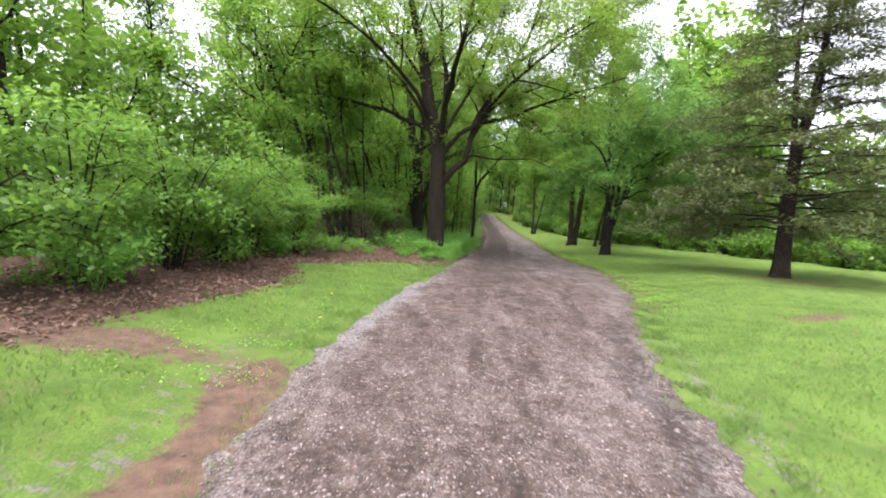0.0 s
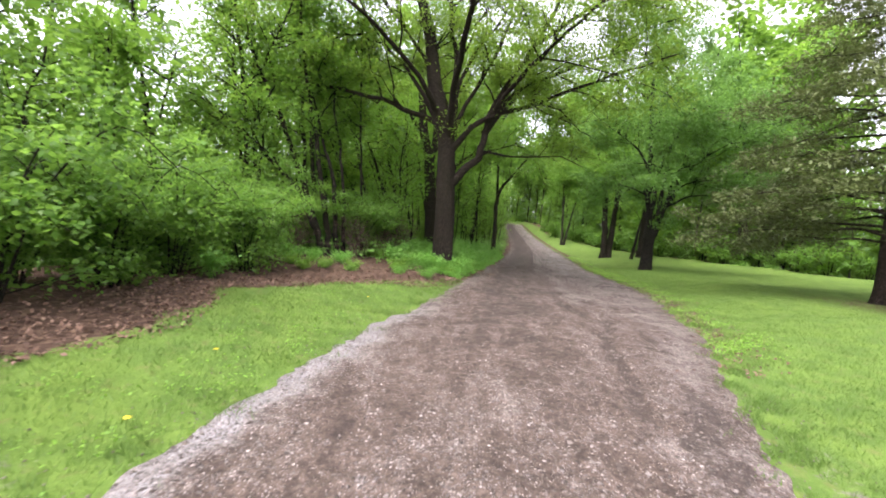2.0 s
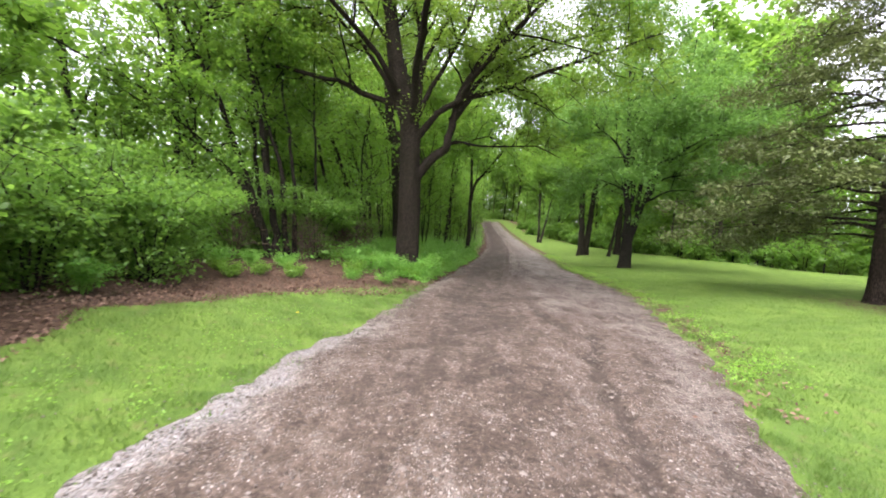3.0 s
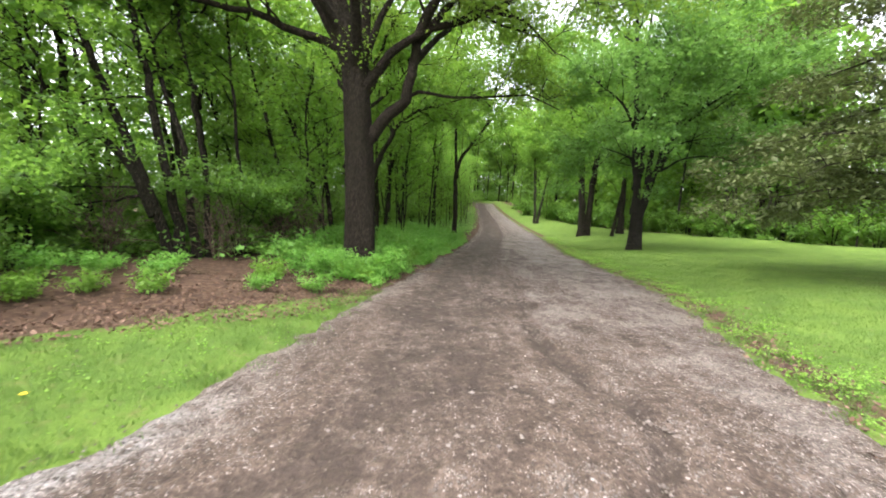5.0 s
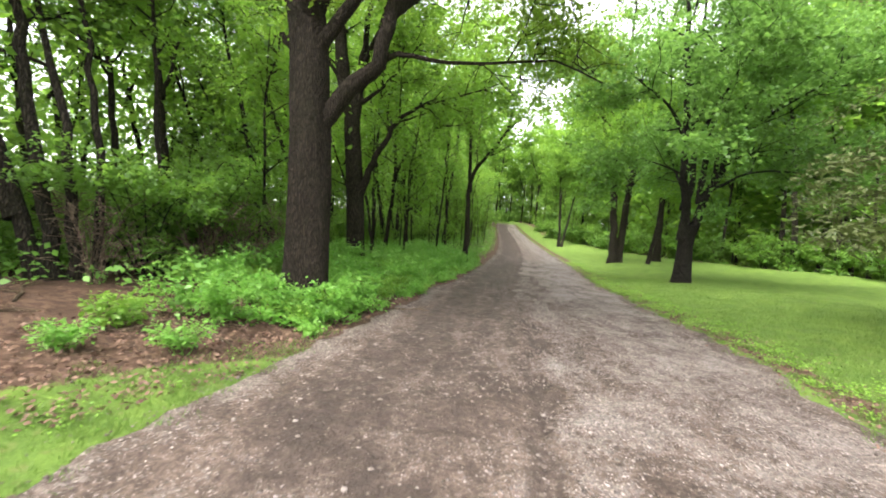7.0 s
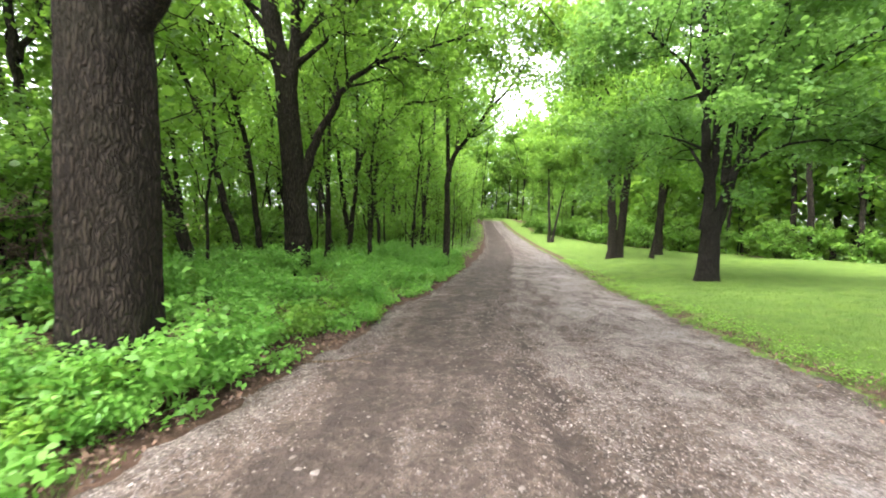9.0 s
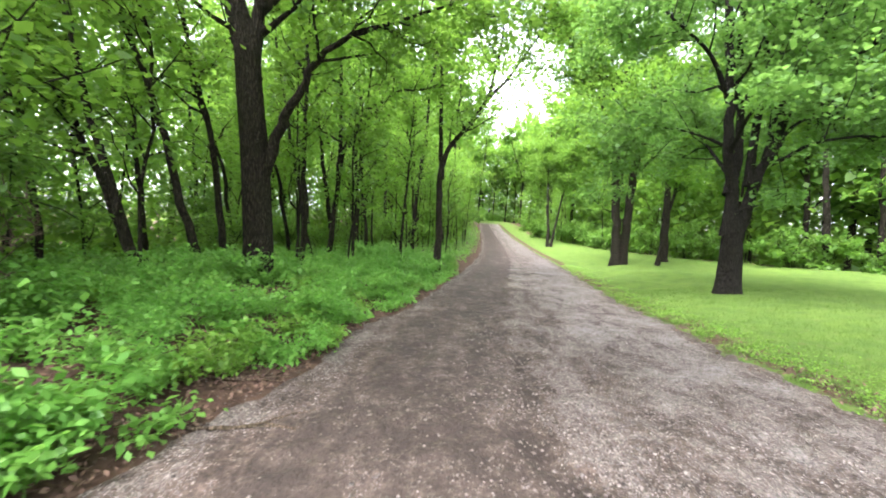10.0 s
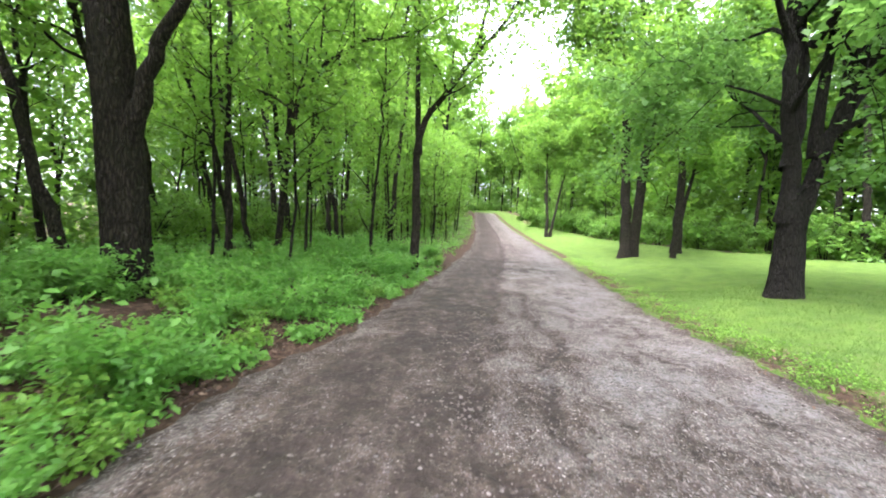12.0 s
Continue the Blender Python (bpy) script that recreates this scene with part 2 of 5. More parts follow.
def attach(me, name, values):
    a = me.attributes.new(name, "FLOAT", "POINT")
    a.data.foreach_set("value", np.asarray(values, np.float32))


def smoothstep(a, b, v):
    t = np.clip((np.asarray(v, float) - a) / (b - a), 0, 1)
    return t * t * (3 - 2 * t)


WAVES = np.random.default_rng(5).uniform(-1, 1, (14, 2)), np.random.default_rng(6).uniform(0, 6.28, 14)


def ripple(x, y, scale):
    """Soft unevenness of about -1 to 1, with features of that many metres."""
    s = 0
    for (a, b), ph in zip(*WAVES):
        s = s + np.sin((a * x + b * y) * 5.0 / scale + ph)
    return s / 5.0


# ---- plan: the lane runs away northwards, wood on its west side, lawn on its east side ----
LEFT_Y = [-400, -6, 2, 4, 6, 9, 12, 14, 16, 20, 22.3, 24, 27, 33, 43, 60, 90, 130, 600]
LEFT_X = [-9, -1.6, -1.2, -1.42, -1.15, -0.8, -0.1, 0.1, 0.4, 1.1, 1.2, 1.75, 2.15, 3.0, 4.3, 5.7, 7.2, -8, -240]
RIGHT_Y = [-400, -6, 2.3, 3, 4.5, 6.4, 8.4, 10.3, 12.5, 14.4, 17, 22, 26, 31, 43, 60, 90, 130, 600]
RIGHT_X = [-4, 1.6, 2.1, 2.3, 2.65, 3.3, 4.15, 5.0, 5.5, 6.15, 6.7, 7.1, 7.4, 8.1, 9.5, 10.3, 10.8, -4.5, -236]
LAWN_Y = [-400, -10, 0, 20, 35, 45, 55, 70, 90, 600]
LAWN_X = [50, 40, 34, 28, 24, 19.5, 15, 13.2, 12.3, 0]


def left_edge(y):
    return np.interp(y, LEFT_Y, LEFT_X)


def right_edge(y):
    return np.interp(y, RIGHT_Y, RIGHT_X)


def lawn_edge(y):
    return np.interp(y, LAWN_Y, LAWN_X)


def height(x, y):
    """The lie of the land."""
    x, y = np.asarray(x, float), np.asarray(y, float)
    rise = np.clip((y - 25) / 65, 0, 1)
    z = 0.02 + 0.1 * smoothstep(0, 12, y) + 4.6 * rise ** 2 + 0.06 * np.clip(y - 90, 0, 60)
    dr, dl = np.clip(x - right_edge(y), 0, None), np.clip(left_edge(y) - x, 0, None)
    z = z + 0.36 * smoothstep(0, 5, dr) + 0.4 * smoothstep(5, 18, dr)
    over = np.clip(x - lawn_edge(y) - 1, 0, 400)
    z = z - 0.09 * over * np.exp(-over / 90)
    z = z + 0.2 * smoothstep(0, 1.5, dl) + 0.15 * smoothstep(1, 4, dl)
    steep = 0.2 - 0.13 * smoothstep(10, 24, y)
    far = np.clip(dl - 5.5, 0, 300)
    z = z - steep * far * np.exp(-far / 130)
    off = smoothstep(0, 1.5, dl + dr)
    return z + off * (0.05 * ripple(x, y, 3.0) + 0.02 * ripple(y, x, 0.8)) + 0.015 * ripple(x, y, 1.6)


def axis(a, b, step, reach):
    """Even steps from a to b, widening beyond to both sides."""
    mid = list(np.arange(a, b, step))
    grow_by, s = [], step
    while sum(grow_by) < reach:
        s *= 1.18
        grow_by.append(s)
    out = np.cumsum(grow_by)
    return np.array(list(a - out[::-1]) + mid + list(mid[-1] + out))


def build_ground():
    xs, ys = axis(-9, 15, 0.16, 1600), axis(-4, 36, 0.16, 1600)
    X, Y = np.meshgrid(xs, ys)
    Z = height(X, Y)
    wob = 0.22 * ripple(X, Y, 0.9)
    inside = np.minimum(X - left_edge(Y), right_edge(Y) - X)
    Z = Z - 0.09 * smoothstep(0.05, 0.5, inside)
    nx = len(xs)
    i = np.arange(nx * len(ys)).reshape(len(ys), nx)
    faces = np.stack([i[:-1, :-1], i[:-1, 1:], i[1:, 1:], i[1:, :-1]], -1).reshape(-1, 4)
    me = mesh_from("ground", np.stack([X, Y, Z], -1).reshape(-1, 3), faces, GROUND, True)
    dl, dr = left_edge(Y) - X, X - right_edge(Y)
    # dead leaves under the wood, creeping nearer to the lane farther on
    litter_from = np.interp(Y, [0, 5, 7, 9, 11, 12.3, 13.3, 14.5, 15.5], [2.3, 1.9, 1.6, 2.3, 1.9, 1.3, 1.0, 0.45, -0.4])
    litter = smoothstep(-0.15, 0.35, dl - litter_from + wob * 0.6)
    litter = np.maximum(litter, smoothstep(-1, 3, X - lawn_edge(Y) + wob * 3))
    litter = np.maximum(litter, 0.8 * np.exp(-((dr - 0.25) / 0.33) ** 2) * smoothstep(8, 12, Y))
    for bx, by, br in ((13.3, 15.8, 3.4), (11.2, 28.2, 0.8), (12.3, 39.5, 0.9)):
        litter = np.maximum(litter, 0.55 * np.exp(-((X - bx) ** 2 + (Y - by) ** 2) / br ** 2))
    clay = np.exp(-((dl - 0.17 - 0.08 * np.sin(Y * 2) - 0.3 * wob) / 0.32) ** 2) * smoothstep(4.6, 3.4, Y) * smoothstep(-3, 0, Y)
    clay = np.maximum(clay, 0.8 * np.exp(-((X + 3.0 + wob) / 1.7) ** 2 - ((Y - 4.0 - 0.1 * X + 0.5 * wob) / 0.5) ** 2))
    clay = np.maximum(clay, 0.8 * np.exp(-((X - 6.9) / 0.8) ** 2 - ((Y - 7.4) / 0.35) ** 2))
    stony = 0.4 * np.exp(-((dl - 0.55 - 0.5 * wob) / 0.34) ** 2) * smoothstep(5.8, 4.6, Y) + 0.42 * np.exp(-((dr - 0.25 - 0.3 * wob) / 0.3) ** 2) * smoothstep(10, 5, Y)
    stony = np.maximum(stony, 0.6 * np.exp(-(np.minimum(dl, dr) / 0.26) ** 2) * smoothstep(16, 12, Y))
    for name, v in (("litter", litter), ("clay", clay), ("gravelly", stony)):
        attach(me, name, np.clip(v, 0, 1).ravel())
    return tagged(new("ground", me), "mown green grass running into brown leaf-strewn forest floor", "ground", kind="structure")


RUT_Y = [5, 8, 10.4, 13.3, 20, 23, 30, 60]
RUT_U = [0.8, 0.73, 0.67, 0.5, 0.42, 0.385, 0.38, 0.45]


def rut_line(y):
    return np.interp(y, RUT_Y, RUT_U)


def build_road():
    ys = np.concatenate([np.arange(-5, 0.5, 0.2), np.arange(0.5, 26, 0.075), np.arange(26, 36, 0.2), np.arange(36, 140, 0.7)])
    n = 120
    u = np.linspace(-0.05, 1.05, n)
    Y, U = np.meshgrid(ys, u, indexing="ij")
    L, R = left_edge(Y), right_edge(Y)
    ragged_l = 0.11 * ripple(Y * 1.3, Y * 0.7, 0.7) + 0.03 * ripple(Y * 1.1, -Y, 0.3)
    ragged_r = 0.12 * ripple(Y * 0.8 + 9, -Y, 0.7) + 0.03 * ripple(Y + 3, Y * 0.6, 0.3)
    X = (L + ragged_l) + U * (R + ragged_r - L - ragged_l)
    Z = height(X, Y)
    edge = np.minimum(U, 1 - U) * (R - L)
    rut = np.exp(-((U - 0.26) / 0.09) ** 2) + 0.6 * np.exp(-((U - 0.74) / 0.07) ** 2)
    groove_at = rut_line(Y) + 0.012 * np.sin(Y * 1.9) + 0.008 * np.sin(Y * 4.3)
    groove = np.exp(-((U - groove_at) / 0.017) ** 2) * smoothstep(5, 8, Y)
    second = np.exp(-((U - groove_at - 0.13 - 0.02 * np.sin(Y * 1.1)) / 0.015) ** 2) * smoothstep(19, 21, Y) * smoothstep(30, 26, Y)
    Z = Z + 0.03 * np.sin(np.clip(U, 0, 1) * np.pi) - 0.02 * rut - 0.055 * groove - 0.03 * second
    Z = Z + smoothstep(-0.05, 0.4, edge) * (0.014 * ripple(X, Y, 0.28) + 0.011 * ripple(Y, X, 0.14) + 0.006 * ripple(X + 3, Y, 0.23)) - 0.09 * smoothstep(0.14, -0.12, edge)
    i = np.arange(len(ys) * n).reshape(len(ys), n)
    faces = np.stack([i[:-1, :-1], i[:-1, 1:], i[1:, 1:], i[1:, :-1]], -1).reshape(-1, 4)
    me = mesh_from("road", np.stack([X, Y, Z], -1).reshape(-1, 3), faces, ROAD, True)
    far = smoothstep(10, 15, Y)
    damp = 0.35 + 0.35 * rut + 1.6 * groove + 1.1 * second
    damp = damp + 0.5 * np.exp(-((U - 0.42) / 0.17) ** 2) * smoothstep(6.5, 9, Y) * (1 - far) + 0.55 * far * smoothstep(0.06, 0.14, U) * smoothstep(groove_at + 0.03, groove_at - 0.06, U)
    damp = damp + 0.95 * np.exp(-((U - 0.88) / 0.05) ** 2) * smoothstep(9, 6, Y)
    chalk = 0.9 * np.exp(-((U - 0.05) / 0.06) ** 2) * smoothstep(12.5, 9, Y) * smoothstep(3.2, 5.2, Y) + 0.25 * np.exp(-((U - 0.03) / 0.05) ** 2)
    chalk = chalk + (0.5 + 0.2 * smoothstep(19, 23, Y)) * far * smoothstep(groove_at - 0.02, groove_at + 0.3, U + 0.1 * ripple(X, Y, 0.9)) * smoothstep(1.0, 0.9, U) + 0.4 * np.exp(-((U - 0.9) / 0.08) ** 2) * (1 - far)
    chalk = chalk + 0.3 * far * np.exp(-((U - groove_at - 0.07) / 0.05) ** 2) + 0.25 * smoothstep(7, 3, Y)
    attach(me, "damp", np.clip(damp, 0, 1).ravel())
    attach(me, "chalk", np.clip(chalk, 0, 1).ravel())
    return tagged(new("road", me), "rutted lane of brown and grey gravel", "road", kind="structure")


build_ground()
build_road()


# ---- trees ----
def unit(v):
    return v / (np.linalg.norm(v) + 1e-9)


def curve_through(pts, step):
    """A smooth line through the points, in even steps."""
    p = np.asarray(pts, float)
    if len(p) == 2:
        p = np.array([p[0], (p[0] + p[1]) / 2, p[1]])
    q = np.vstack([2 * p[0] - p[1], p, 2 * p[-1] - p[-2]])
    out = []
    for k in range(1, len(q) - 2):
        n = max(2, int(np.linalg.norm(q[k + 1] - q[k]) / step))
        t = np.linspace(0, 1, n, endpoint=False)[:, None]
        out.append(0.5 * (2 * q[k] + (q[k + 1] - q[k - 1]) * t + (2 * q[k - 1] - 5 * q[k] + 4 * q[k + 1] - q[k + 2]) * t ** 2 + (3 * q[k] - q[k - 1] - 3 * q[k + 1] + q[k + 2]) * t ** 3))
    return np.vstack(out + [p[-1:]])


class Shape:
    """Gathers tubes into one mesh."""

    def __init__(self):
        self.v, self.f, self.n = [], [], 0

    def tube(self, path, radii, sides, rough=0.0):
        path, radii = np.asarray(path), np.asarray(radii)
        tan = np.gradient(path, axis=0)
        tan /= np.linalg.norm(tan, axis=1)[:, None] + 1e-9
        a = np.cross(tan, np.array([0.13, 0.97, 0.2]))
        a /= np.linalg.norm(a, axis=1)[:, None] + 1e-9
        b = np.cross(tan, a)
        th = np.linspace(0, 2 * np.pi, sides, endpoint=False)
        r = radii[:, None] * np.ones(sides)
        if rough:
            along = np.arange(len(path))[:, None] * np.linalg.norm(path[1] - path[0])
            r = r * (1 + rough * (np.sin(th * 5 + along * 0.9) * 0.5 + np.sin(th * 3 - along * 1.7 + 1) * 0.6))
            if sides > 40:
                r = r + 0.007 * np.sin(th * 19 + 1.3 * np.sin(along * 4.1 + th * 2)) * np.cos(th * 7 + along * 5.3) + 0.006 * np.sin(th * 31 + 2 * np.sin(along * 9 + th * 3)) * np.cos(along * 13 + th * 11)
        ring = path[:, None, :] + r[..., None] * (np.cos(th)[None, :, None] * a[:, None, :] + np.sin(th)[None, :, None] * b[:, None, :])
        i = self.n + np.arange(len(path) * sides).reshape(len(path), sides)
        j = np.roll(i, -1, axis=1)
        self.f.append(np.stack([i[:-1], j[:-1], j[1:], i[1:]], -1).reshape(-1, 4))
        self.v.append(ring.reshape(-1, 3))
        self.n += len(path) * sides

    def mesh(self, name, mat):
        return mesh_from(name, np.vstack(self.v), np.vstack(self.f), mat, True)


def leaf_mesh(name, anchors, count, size, spread, mat, rng, flat=0.55, slim=0.34, droop=-0.25):
    """Single folded leaves about the anchors."""
    a = np.asarray(anchors)
    p = a[rng.integers(0, len(a), count)] + rng.normal(0, 1, (count, 3)) * np.array([spread, spread, spread * flat])
    yaw, pitch = rng.uniform(0, 6.283, count), rng.normal(droop, 0.45, count)
    d = np.stack([np.cos(yaw) * np.cos(pitch), np.sin(yaw) * np.cos(pitch), np.sin(pitch)], -1)
    roll = rng.normal(0, 0.55, count)
    side = np.stack([-np.sin(yaw), np.cos(yaw), np.zeros(count)], -1)
    up = np.cross(d, side)
    side = side * np.cos(roll)[:, None] + up * np.sin(roll)[:, None]
    up = np.cross(d, side)
    s = (size * rng.uniform(0.6, 1.3, count))[:, None]
    v = np.stack([p, p + d * s * 0.5 + side * s * slim + up * s * 0.1, p + d * s, p + d * s * 0.45 - side * s * slim + up * s * 0.1], 1).reshape(-1, 3)
    return mesh_from(name, v, np.arange(count * 4).reshape(-1, 4), mat)


def sprout(shape, anchors, rng, path, radii, start, kids, reach, up=0.25, sub=5, sides=5, low=-99.0):
    """Side branches with twigs along a stem; the twigs' points become anchors for leaves."""
    n = len(path)
    for _ in range(kids):
        k = int(n * (start + (1 - start) * rng.uniform(0, 1) ** 0.8))
        k = min(max(k, 1), n - 2)
        tan = unit(path[k + 1] - path[k - 1])
        d = rng.normal(0, 1, 3)
        d = unit(unit(d - tan * d.dot(tan)) + tan * rng.uniform(0.3, 0.9) + np.array([0, 0, up]))
        length = reach * rng.uniform(0.5, 1.15) * (1.1 - 0.5 * k / n)
        bend = rng.normal(0, 0.25, 3) + np.array([0, 0, 0.1])
        pts = np.array([path[k] + d * length * s + bend * length * s * s for s in (0, 0.25, 0.5, 0.75, 1)])
        pts[1:-1] += rng.normal(0, 0.03 * length, (3, 3))
        if pts[:, 2].min() < low:
            pts[:, 2] = path[k][2] + np.abs(pts[:, 2] - path[k][2]) * 0.6
        r = min(radii[k] * 0.55, 0.012 + 0.017 * length)
        shape.tube(pts, np.linspace(r, 0.006, 5), sides)
        anchors.extend(pts[2:])
        for _ in range(sub):
            j = rng.integers(1, 5)
            e = unit(rng.normal(0, 1, 3) * np.array([1, 1, 0.6]) + d * 0.7)
            m = length * rng.uniform(0.22, 0.45)
            q = np.array([pts[j], pts[j] + e * m * 0.5 + rng.normal(0, 0.05 * m, 3), pts[j] + e * m])
            if q[:, 2].min() < low:
                q[:, 2] = pts[j][2] + np.abs(q[:, 2] - pts[j][2])
            shape.tube(q, (0.011, 0.008, 0.004), 3)
            anchors.extend((q[1], q[2], (q[1] + q[2]) / 2))


def tree_from(name, base, stems, bark, leaf, seed, leaves, size, spread, label, kids=10, reach=2.2, sub=5, up=0.25, group="", slim=0.34, category="tree", droop=-0.25, low=-99.0):
    """stems: (part's name, points, first and last radius, where side branches begin, share of them). Points are in the world."""
    rng = np.random.default_rng(seed)
    root = new(name)
    root.location = base
    origin, anchors = np.array(base), []
    for kind, pts, r0, r1, start, share in stems:
        big = r0 > 0.3 and kind == "trunk"
        path = curve_through(np.array(pts) - origin, 0.06 if big else (0.45 if r0 < 0.25 else 0.3))
        if not big:
            path[1:-1] += rng.normal(0, 0.025, (len(path) - 2, 3))
        s = np.linspace(0, 1, len(path))
        radii = r0 + (r1 - r0) * (s ** 1.5 if big else s ** 0.85)
        if kind == "trunk":
            radii = radii * (1 + 0.28 * np.exp(-(path[:, 2] - path[0, 2]) / 0.28))
        else:
            radii = radii * (1 + 0.55 * np.exp(-s * np.linalg.norm(np.ptp(path, axis=0)) / 0.35))
        shape = Shape()
        shape.tube(path, radii, 110 if big else (14 if r0 > 0.2 else 9 if r0 > 0.08 else 7), 0.05)
        sprout(shape, anchors, rng, path, radii, start, max(1, int(kids * share)), reach, up, sub, low=low - origin[2])
        part(kind, shape.mesh(kind, bark), root)
    anchors = [p for p in anchors if p[2] > low + 0.4 - origin[2]]
    part("crown", leaf_mesh("crown", anchors, leaves, size, spread, leaf, rng, slim=slim, droop=droop), root)
    return tagged(root, label, category, group)


def at(x, y, dz=-0.05):
    return (x, y, float(height(x, y)) + dz)


def big_oak():
    x, y = -0.35, 17.35
    g = at(x, y, -0.12)
    P = lambda *rows: [(a, y + b, c) for a, b, c in rows]
    stems = [
        ("trunk", [g] + P((-0.37, 0, 1.3), (-0.42, 0, 2.6), (-0.48, 0, 3.7), (-0.54, 0, 4.6), (-0.66, 0, 5.2), (-0.94, 0, 6.0), (-1.18, 0, 7.04), (-1.38, 0.1, 8.1), (-1.64, 0.1, 9.1), (-2.1, 0.2, 10.5), (-2.6, 0.2, 13)), 0.36, 0.05, 0.5, 1.2),
        ("limb", P((-0.42, 0, 3.1), (-0.12, 0, 3.55), (0.3, 0, 4.0), (0.6, 0, 4.35), (0.7, 0, 4.85), (0.76, 0, 5.4), (0.95, -0.05, 6.0), (1.2, -0.1, 6.5), (1.63, -0.2, 7.2), (2.16, -0.3, 8.1), (2.7, -0.3, 9.2), (3.1, -0.3, 10.6), (3.4, -0.3, 13)), 0.165, 0.03, 0.35, 1.5),
        ("limb", P((-0.5, 0, 4.3), (-0.25, -0.1, 4.65), (0.3, -0.16, 5.3), (0.8, -0.2, 5.66), (1.6, -0.25, 5.93), (2.3, -0.3, 6.12), (3.1, -0.4, 6.5), (3.9, -0.6, 6.8), (5.2, -0.5, 7.4), (6.8, -0.6, 8.0)), 0.13, 0.02, 0.35, 1.5),
        ("limb", P((0.8, 0, 5.6), (1.5, 0.05, 6.4), (2.15, 0.1, 7.0), (3.0, 0.1, 7.4), (4.4, 0.1, 8.0), (6.0, 0.2, 8.6)), 0.09, 0.02, 0.3, 1.3),
        ("limb", P((2.5, -0.32, 6.2), (3.2, -0.4, 6.05), (3.6, -0.45, 5.7), (3.95, -0.4, 5.38), (4.3, -0.4, 5.2)), 0.03, 0.01, 0.4, 0.2),
    ]
    stems += [
        ("limb", P((-0.62, 0, 4.85), (-0.85, 0, 5.25), (-1.2, -0.05, 5.55), (-1.9, -0.1, 5.72), (-2.5, -0.15, 5.98), (-3.3, -0.2, 6.15), (-4.5, -0.3, 6.3), (-6.1, -0.4, 6.4), (-7.6, -0.5, 6.2), (-9.0, -0.6, 5.8)), 0.125, 0.02, 0.3, 1.2),
        ("limb", P((-0.75, 0, 5.3), (-1.2, 0.05, 5.95), (-1.75, 0.1, 6.7), (-2.35, 0.15, 7.4), (-3.06, 0.2, 8.1), (-3.6, 0.2, 8.3), (-4.5, 0.2, 8.4), (-6.0, 0.3, 7.9)), 0.1, 0.02, 0.3, 1.2),
        ("limb", P((-0.56, 0, 4.7), (-0.45, 0.05, 5.4), (-0.38, 0.1, 6.1), (-0.42, 0.1, 7.1), (-0.54, 0.15, 8.1), (-0.75, 0.2, 9.2), (-1.0, 0.3, 12.5)), 0.15, 0.03, 0.35, 1.1),
        ("limb", P((-0.4, 0.1, 6.5), (0.0, 0.1, 7.6), (0.55, 0.15, 8.5), (1.1, 0.2, 9.4), (1.8, 0.2, 11.2)), 0.075, 0.02, 0.3, 1),
        ("limb", P((-0.45, -0.05, 5.0), (0.03, -0.2, 6.06), (0.76, -0.4, 7.4), (1.2, -0.5, 8.4), (1.7, -0.6, 10.4)), 0.09, 0.02, 0.3, 1),
    ]
    stems += [
        ("limb", P((-1.2, 0, 7.1), (-1.6, -0.1, 7.7), (-2.25, -0.2, 8.5), (-3.4, -0.3, 9.7), (-4.6, -0.4, 10.8)), 0.075, 0.02, 0.3, 1),
        ("limb", P((0.55, 0.1, 4.4), (0.9, 0.15, 4.55), (1.44, 0.2, 4.5), (2.1, 0.25, 4.46), (2.75, 0.3, 4.56), (3.5, 0.3, 4.58), (4.3, 0.3, 4.3)), 0.05, 0.012, 0.5, 0.5),
        ("stub", P((-0.6, -0.1, 4.2), (-0.82, -0.14, 4.5), (-0.92, -0.16, 4.68)), 0.06, 0.03, 0.9, 0.02),
        ("limb", P((-0.5, -0.1, 5.0), (-0.3, -1.5, 6.6), (0.2, -3.6, 8.0), (0.6, -6.0, 9.2), (0.7, -7.8, 9.6)), 0.13, 0.02, 0.3, 1.2),
        ("limb", P((-0.6, 0.1, 5.0), (-0.9, 1.6, 6.6), (-1.4, 3.6, 8.2), (-2.0, 6, 9.4)), 0.13, 0.02, 0.3, 1),
    ]
    stems += [
        ("limb", P((0.8, 0, 5.6), (1.6, -1.0, 6.6), (2.9, -2.4, 7.7), (4.4, -4.2, 8.4)), 0.09, 0.02, 0.3, 1.4),
        ("limb", P((-0.8, 0, 5.6), (-1.9, -1.2, 7.0), (-3.8, -2.8, 8.2), (-6.2, -4.4, 8.8)), 0.1, 0.02, 0.3, 1),
        ("limb", P((0.75, 0.1, 5.2), (1.5, 1.5, 6.6), (2.6, 3.4, 8.0), (4.2, 5.6, 8.8)), 0.09, 0.02, 0.3, 1.4),
        ("limb", P((2.2, -0.3, 8.2), (3.8, -0.5, 9.3), (5.6, -0.7, 10.6), (7.6, -0.9, 12.0)), 0.08, 0.02, 0.2, 1.8),
    ]
    return tree_from("oak_tree", g, stems, OAK_BARK, OAK_LEAF, 11, 120000, 0.088, 0.27, "old oak with furrowed grey-brown bark and spreading limbs beside the lane", kids=12, reach=2.5, sub=6, low=4.4)


